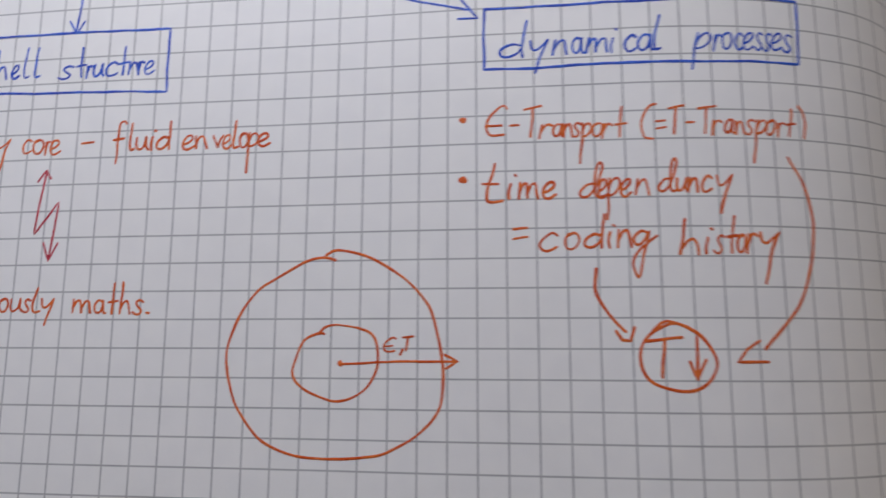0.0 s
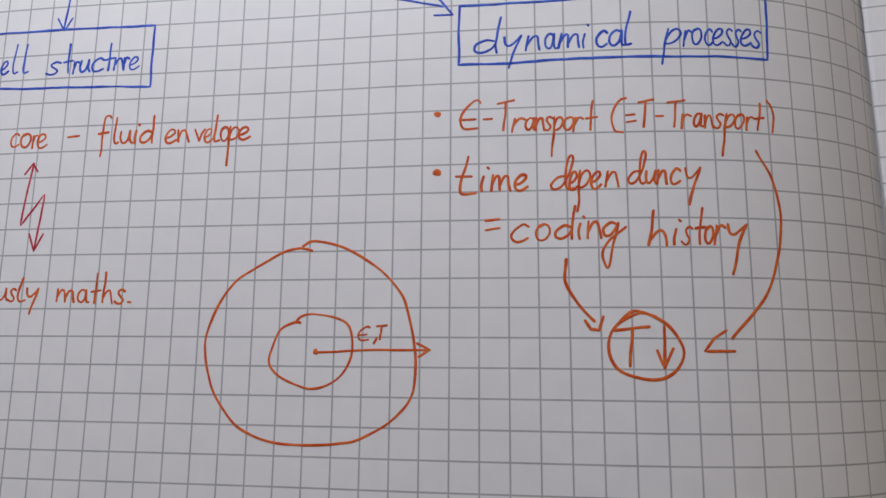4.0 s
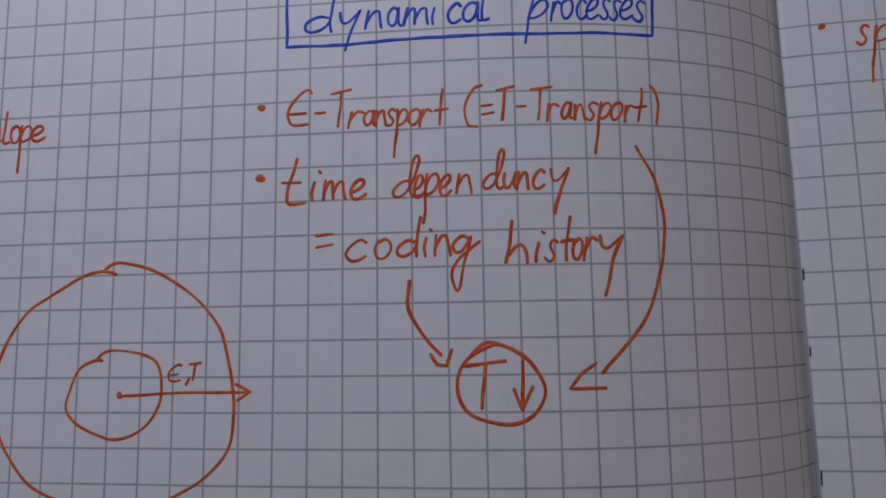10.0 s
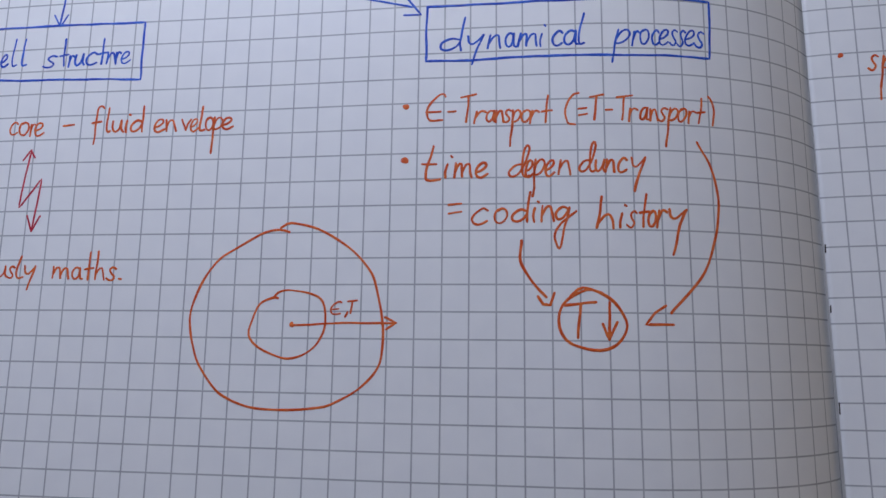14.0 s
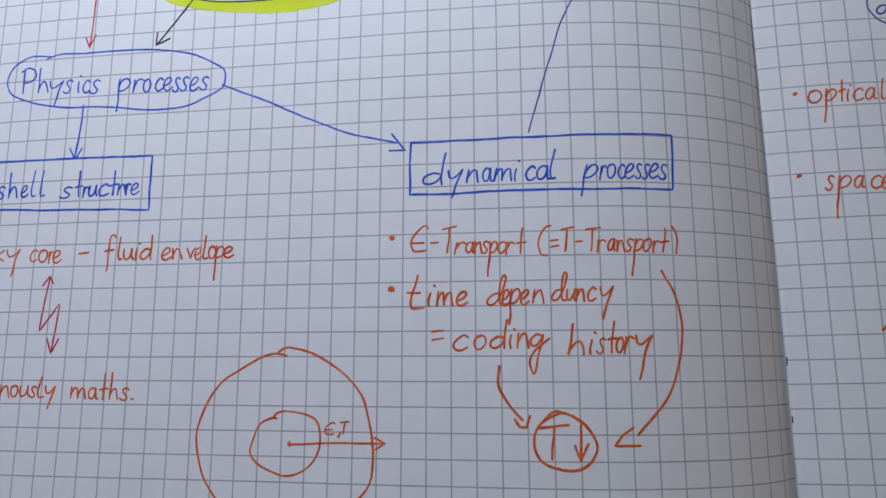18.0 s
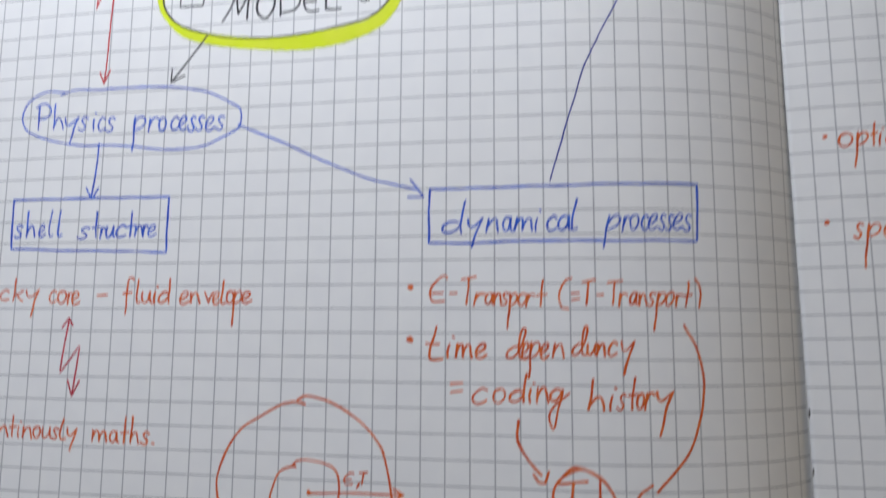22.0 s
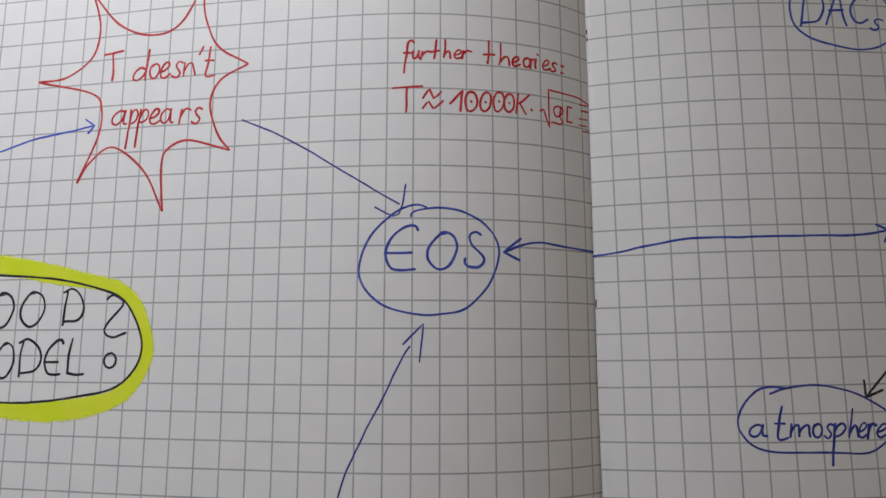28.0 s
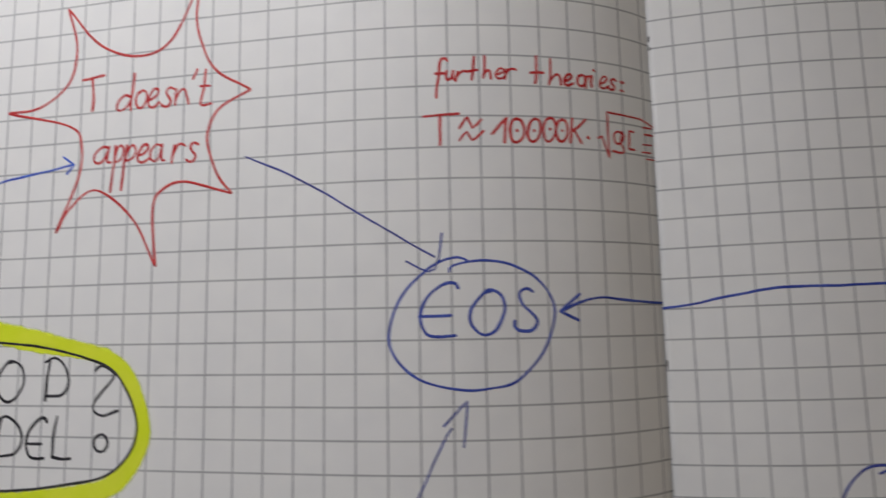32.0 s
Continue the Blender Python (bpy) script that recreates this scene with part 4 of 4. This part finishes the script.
drawn("question_dot", "L", [ring(12.32, 18.83, 0.27, 0.29, shake=0.02)], BLACK, 0.10, q)
arrow("L", [(5.20, 22.29), (4.74, 23.64), (4.00, 25.27)], [((3.91, 24.43), (3.98, 25.32), (4.55, 24.94))], BLACK, PEN_K, N, "black arrow up from the highlighted oval")
arrow("L", [(4.90, 17.55), (4.20, 16.61), (3.19, 15.34)], [((3.20, 15.95), (3.17, 15.34), (3.83, 15.64))], BLACK, PEN_K, N, "black arrow down from the highlighted oval")

# oval "fully mathematical" and the notes above it
o = drawn("drawn_oval", "L", [shaky(glide([(-1.3, 30.1), (-2.14, 30.14), (-2.84, 29.92), (-3.3, 29.4), (-3.53, 28.6), (-3.38, 27.6), (-2.79, 26.2), (-1.65, 25.76), (0.19, 25.58), (2.53, 25.49), (4.24, 25.54), (5.24, 25.87), (5.65, 26.44), (5.64, 27.29), (5.36, 28.05), (4.56, 28.86), (3.37, 29.36), (1.93, 29.77), (0.24, 30.0), (-1.49, 30.11)]), 0.03)], BLUE, 0.09, N, "blue hand-drawn oval round two words")
word("fully", "L", 28.06, 28.04, 0.60, 1.43, 0.76, BLUE, o, 0.00, 0.095, (-2.96, -1.86, -2.14, -1.52, -1.09, -0.76, -0.48, -0.10, 0.01, 0.66))
word("mathematical", "L", 26.17, 25.95, 0.56, 1.24, 0.64, BLUE, o, -0.01, 0.095, (-2.77, -1.77, -1.56, -0.92, -0.52, -0.11, 0.23, 0.66, 0.70, 1.13, 1.24, 1.83, 1.94, 2.43, 2.71, 2.99, 3.17, 3.33, 3.43, 3.86, 3.95, 4.50, 4.61, 4.99), shapes="mathemaτical")
word("general", "L", 33.24, 33.03, 0.47, 0.89, 0.40, ORANGE, N, -0.04, 0.095, (-3.83, -3.36, -3.31, -2.91, -2.87, -2.26, -2.18, -1.78, -1.74, -1.28, -1.21, -0.73, -0.60, -0.34), shapes="ɡeneral")
word("univ.", "L", 33.02, 32.89, 0.56, 1.13, 0.56, ORANGE, N, -0.02, 0.095, (0.57, 1.14, 1.18, 1.67, 1.74, 1.91, 1.93, 2.46, 2.50, 2.62))
word("laws", "L", 32.90, 32.75, 0.53, 1.18, 0.55, ORANGE, N, -0.01, 0.095, (3.41, 3.75, 3.67, 4.22, 4.33, 5.01, 5.07, 5.55))
word("my", "L", 31.25, 31.14, 0.51, 0.99, 0.53, ORANGE, N, -0.04, 0.095, (-3.63, -2.86, -2.80, -2.23))
word("derivations", "L", 30.99, 30.79, 0.55, 1.25, 0.55, ORANGE, N, -0.02, 0.095, (-1.47, -0.62, -0.59, -0.22, -0.19, 0.20, 0.22, 0.39, 0.41, 0.82, 0.86, 1.37, 1.37, 1.70, 1.75, 1.92, 1.94, 2.37, 2.40, 2.84, 2.87, 3.30), shapes="ðerivaτions")
arrow("L", [(-0.56, 25.41), (-0.89, 19.14), (0.11, 21.56), (-0.22, 15.47)], [((-0.91, 24.90), (-0.56, 25.43), (-0.35, 25.02)), ((-0.46, 15.99), (-0.22, 15.45), (0.08, 16.07))], RED, 0.085, N, "long red zigzag double arrow", curved=False)
arrow("L", [(5.77, 27.17), (8.29, 27.84), (10.80, 28.21)], [((10.38, 28.50), (10.81, 28.21), (10.53, 27.91))], BLUE, 0.085, N, "blue arrow to the star")

# star with "T doesn't appears"
TIPS = [(10.31, 33.93), (15.54, 34.41), (17.40, 30.32), (16.81, 26.85), (14.12, 24.54), (10.20, 25.85), (7.99, 30.27)]
sides = []
for i, between in enumerate((
        [(11.62, 32.50), (13.13, 31.89), (14.45, 32.32)],
        [(15.39, 33.08), (15.65, 31.99), (16.19, 31.07)],
        [(16.27, 29.72), (15.89, 28.76), (16.26, 27.54)],
        [(15.10, 27.34), (14.23, 27.07), (13.95, 26.39)],
        [(13.18, 26.20), (11.75, 27.24), (10.72, 26.67)],
        [(10.99, 27.71), (11.07, 28.89), (10.55, 29.58)],
        [(9.32, 30.39), (10.48, 31.21), (10.72, 32.52)])):
    sides.append(shaky(glide([TIPS[i], *between, TIPS[(i + 1) % 7]]), 0.025))
star = drawn("drawn_star", "L", [np.concatenate(sides)], RED, PEN_R, N, "red hand-drawn star with seven points")
word("T", "L", 30.10, 30.04, 0.72, 1.22, 0.60, RED, star, -0.02, 0.100, (11.07, 11.92))
word("doesn't", "L", 30.01, 29.98, 0.59, 1.20, 0.58, RED, star, 0.06, 0.100, (12.42, 13.06, 13.15, 13.61, 13.66, 14.10, 14.14, 14.58, 14.68, 15.16, 15.26, 15.40, 15.54, 16.03))
word("appears", "L", 28.19, 28.05, 0.58, 1.05, 0.99, RED, star, 0.05, 0.100, (11.62, 12.31, 12.38, 12.77, 12.79, 13.23, 13.33, 13.79, 13.81, 14.34, 14.64, 15.09, 15.14, 15.57))
arrow("L", [(17.27, 28.04), (19.02, 27.26), (21.68, 25.63), (23.49, 24.53)], [((23.73, 25.27), (23.63, 24.51), (23.49, 24.15), (23.29, 24.08), (23.06, 24.17), (22.61, 24.42))], MIDNIGHT, 0.07, N, "long thin dark blue arrow down to the round")

# the round "EOS" and the arrow across the fold
o = drawn("drawn_oval", "L", [shaky(glide([(23.93, 24.07), (24.04, 24.25), (24.88, 24.40), (25.76, 24.29), (26.57, 23.88), (27.05, 23.34), (27.21, 22.77), (27.02, 22.07), (26.66, 21.42), (25.91, 20.68), (25.04, 20.51), (24.38, 20.49), (23.26, 20.71), (22.66, 21.04), (22.22, 21.53), (22.04, 22.06), (22.17, 22.79), (22.51, 23.45), (23.05, 23.98), (23.66, 24.38), (24.20, 24.50), (24.49, 24.40)]), 0.03)], NAVY, 0.09, N, "dark blue hand-drawn round")
word("E", "L", 22.11, 22.09, 0.79, 1.70, 0.33, NAVY, o, 0.00, 0.110, (22.98, 24.22), shapes="Є")
word("O", "L", 22.11, 22.10, 0.73, 1.40, 0.33, NAVY, o, 0.01, 0.110, (24.58, 25.62), shapes="O")
word("S", "L", 22.23, 22.22, 0.66, 1.31, 0.33, NAVY, o, 0.02, 0.110, (25.93, 26.60))
arrow("L", [(27.38, 22.81), (28.02, 23.07), (28.81, 23.21), (30.18, 23.1), (31.5, 23.07)], [((28.04, 23.34), (27.36, 22.81), (27.98, 22.52))], NAVY, 0.095, N, "dark blue arrow that runs into the fold")
arrow("R", [(-0.88, 23.03), (0.24, 23.17), (1.25, 23.36), (3.07, 23.55), (7.06, 23.55), (9.14, 23.59), (10.48, 23.75)], [((9.95, 23.99), (10.50, 23.76), (10.22, 23.32))], NAVY, 0.095, N, "dark blue arrow that comes out of the fold")

# red note beside the fold
word("further", "L", 30.14, 30.27, 0.31, 0.73, 0.56, RED, N, 0.03, 0.095, (23.59, 23.95, 23.95, 24.21, 24.27, 24.66, 24.66, 24.95, 25.14, 25.39, 25.52, 25.84, 25.86, 26.21), shapes="furτher")
word("theories:", "L", 30.09, 30.11, 0.38, 0.87, 0.35, RED, N, 0.03, 0.095, (26.64, 27.07, 27.25, 27.70, 27.82, 28.13, 28.25, 28.54, 28.55, 28.75, 28.80, 28.95, 29.11, 29.45, 29.45, 29.78, 29.97, 30.08), shapes="τheories:")
word("T", "L", 28.07, 28.05, 0.54, 1.00, 0.34, RED, N, 0.00, 0.100, (23.25, 24.31))
drawn("almost_equal_sign", "L", [shaky(glide([(24.34, 28.60), (24.60, 28.96), (24.75, 28.60), (25.04, 28.87)]), 0.02), shaky(glide([(24.34, 28.20), (24.57, 28.47), (24.74, 28.20), (25.10, 28.50)]), 0.02)], RED, 0.09, N, "red almost equal sign")
word("10000K", "L", 28.14, 28.20, 0.38, 0.77, 0.34, RED, N, 0.04, 0.095, (25.37, 25.83, 25.93, 26.41, 26.51, 26.96, 27.01, 27.44, 27.46, 27.87, 27.96, 28.49))
spot("pen_dot", "L", 28.59, 28.39, 0.06, RED, N)
drawn("root_sign", "L", [shaky(straight([(28.96, 28.42), (29.12, 28.49), (29.37, 27.77), (29.33, 29.34), (30.84, 29.26), (31.45, 29.07)]), 0.03)], RED, 0.075, N, "red square root sign")
word("y[", "L", 28.24, 28.12, 0.49, 0.75, 0.25, RED, N, 0.04, 0.085, (29.56, 30.01, 30.22, 30.48), shapes="9[")
drawn("fraction_line", "L", [straight(((30.85, 28.39), (31.3, 28.42)))], RED, 0.07, N)
for yy, s in ((28.99, 30.9), (28.75, 30.96), (28.12, 30.82), (27.9, 31.0)):
    drawn("writing_bar", "L", [straight(((s, yy), (s + 0.42, yy + 0.02)))], RED, 0.075, N)

# right page
o = drawn("drawn_oval", "R", [shaky(glide([(7.98, 34.04), (8.54, 34.08), (8.29, 34.18), (7.72, 33.87), (7.33, 33.26), (7.25, 32.65), (7.41, 32.05), (7.90, 31.60), (8.63, 31.32), (9.49, 31.14), (10.27, 31.10), (11.00, 31.28), (11.59, 31.70), (11.74, 32.09), (11.63, 32.79), (11.25, 33.47), (10.75, 33.98), (10.15, 34.26), (9.46, 34.45), (8.65, 34.37), (8.03, 34.09)]), 0.03)], NAVY, 0.095, N, "dark blue hand-drawn oval")
word("DAC", "R", 32.02, 32.22, 0.70, 1.51, 0.43, NAVY, o, 0.11, 0.110, (7.69, 8.62, 8.76, 9.60, 9.81, 10.56))
word("s", "R", 31.95, 31.97, 0.48, 0.71, 0.44, NAVY, o, 0.18, 0.090, (10.64, 11.15))
arrow("R", [(11.48, 30.66), (12.31, 29.11), (13.35, 27.01)], [((11.11, 29.80), (11.30, 31.21), (12.53, 30.97))], NAVY, 0.075, N, "dark blue arrow up to the oval")
o = drawn("drawn_oval", "R", [shaky(glide([(5.21, 17.73), (5.77, 17.91), (6.91, 18.02), (8.16, 17.76), (9.00, 17.39), (9.68, 16.93), (9.81, 16.53), (9.54, 16.04), (8.72, 15.56), (7.44, 15.59), (5.49, 15.66), (4.60, 15.83), (4.14, 16.26), (3.99, 16.71), (4.23, 17.31), (4.76, 17.84), (5.28, 17.97), (5.88, 17.91)]), 0.03)], MIDNIGHT, 0.085, N, "dark blue hand-drawn oval round a word")
word("atmosphere", "R", 16.21, 16.11, 0.45, 1.02, 0.98, MIDNIGHT, o, 0.12, 0.100, (4.40, 5.02, 5.29, 5.77, 5.84, 6.59, 6.65, 7.00, 7.09, 7.42, 7.42, 7.87, 8.02, 8.38, 8.40, 8.75, 8.75, 9.08, 9.10, 9.52), shapes="atmosphere")
arrow("R", [(11.72, 21.43), (10.31, 19.17), (8.82, 17.56)], [((8.78, 18.14), (8.80, 17.52), (9.49, 17.78))], BLACK, PEN_K, N, "black arrow down to the oval")
oval = ring(15.1, 23.83, 4.05, 2.08, (0, 0, 0, -0.05, 0, 0, -0.03, 0), 100, 0, 0.0)
band("highlighter_band", "R", oval, ring(15.1, 23.83, 4.55, 2.8, (0, 0, 0, -0.05, 0, 0, -0.03, 0), 100, 0, 0.0, 0.12), YELLOW, N, "bright yellow highlighter band round the oval")
drawn("drawn_oval", "R", [np.concatenate((oval, oval[1:5]))], BLACK, 0.12, N, "black hand-drawn oval under yellow highlighter")
spot("bullet_dot", "R", 0.53, 12.67, 0.10, ORANGE, N)
spot("bullet_dot", "R", 0.36, 8.92, 0.11, ORANGE, N)
word("optical", "R", 12.19, 12.20, 0.55, 0.98, 0.90, ORANGE, N, 0.07, 0.095, (1.05, 1.60, 1.75, 2.21, 2.36, 2.61, 2.68, 2.82, 2.95, 3.34, 3.42, 3.93, 4.12, 4.28), shapes="opτical")
word("methods", "R", 12.15, 11.96, 0.47, 0.99, 0.47, ORANGE, N, 0.09, 0.095, (4.89, 5.71, 5.77, 6.16, 6.24, 6.64, 6.72, 7.03, 7.05, 7.38, 7.40, 7.81, 7.78, 8.10), shapes="meτhods")
word("space", "R", 8.25, 8.19, 0.54, 0.99, 1.26, ORANGE, N, 0.10, 0.100, (1.38, 1.75, 1.86, 2.41, 2.60, 2.99, 3.27, 3.66, 3.70, 3.99))
arrow("R", [(4.22, 11.37), (4.17, 10.42), (4.61, 10.98), (4.59, 10.01)], [((4.45, 10.14), (4.59, 10.01), (4.76, 10.13))], BERRY, 0.085, N, "dark red zigzag arrow", curved=False)
arrow("R", [(4.00, 5.94), (4.06, 4.43), (4.00, 3.13)], [((3.66, 5.42), (4.36, 6.32), (4.87, 5.56)), ((2.99, 2.15), (4.00, 3.19), (4.61, 2.32))], ORANGE, 0.12, N, "orange double arrow")
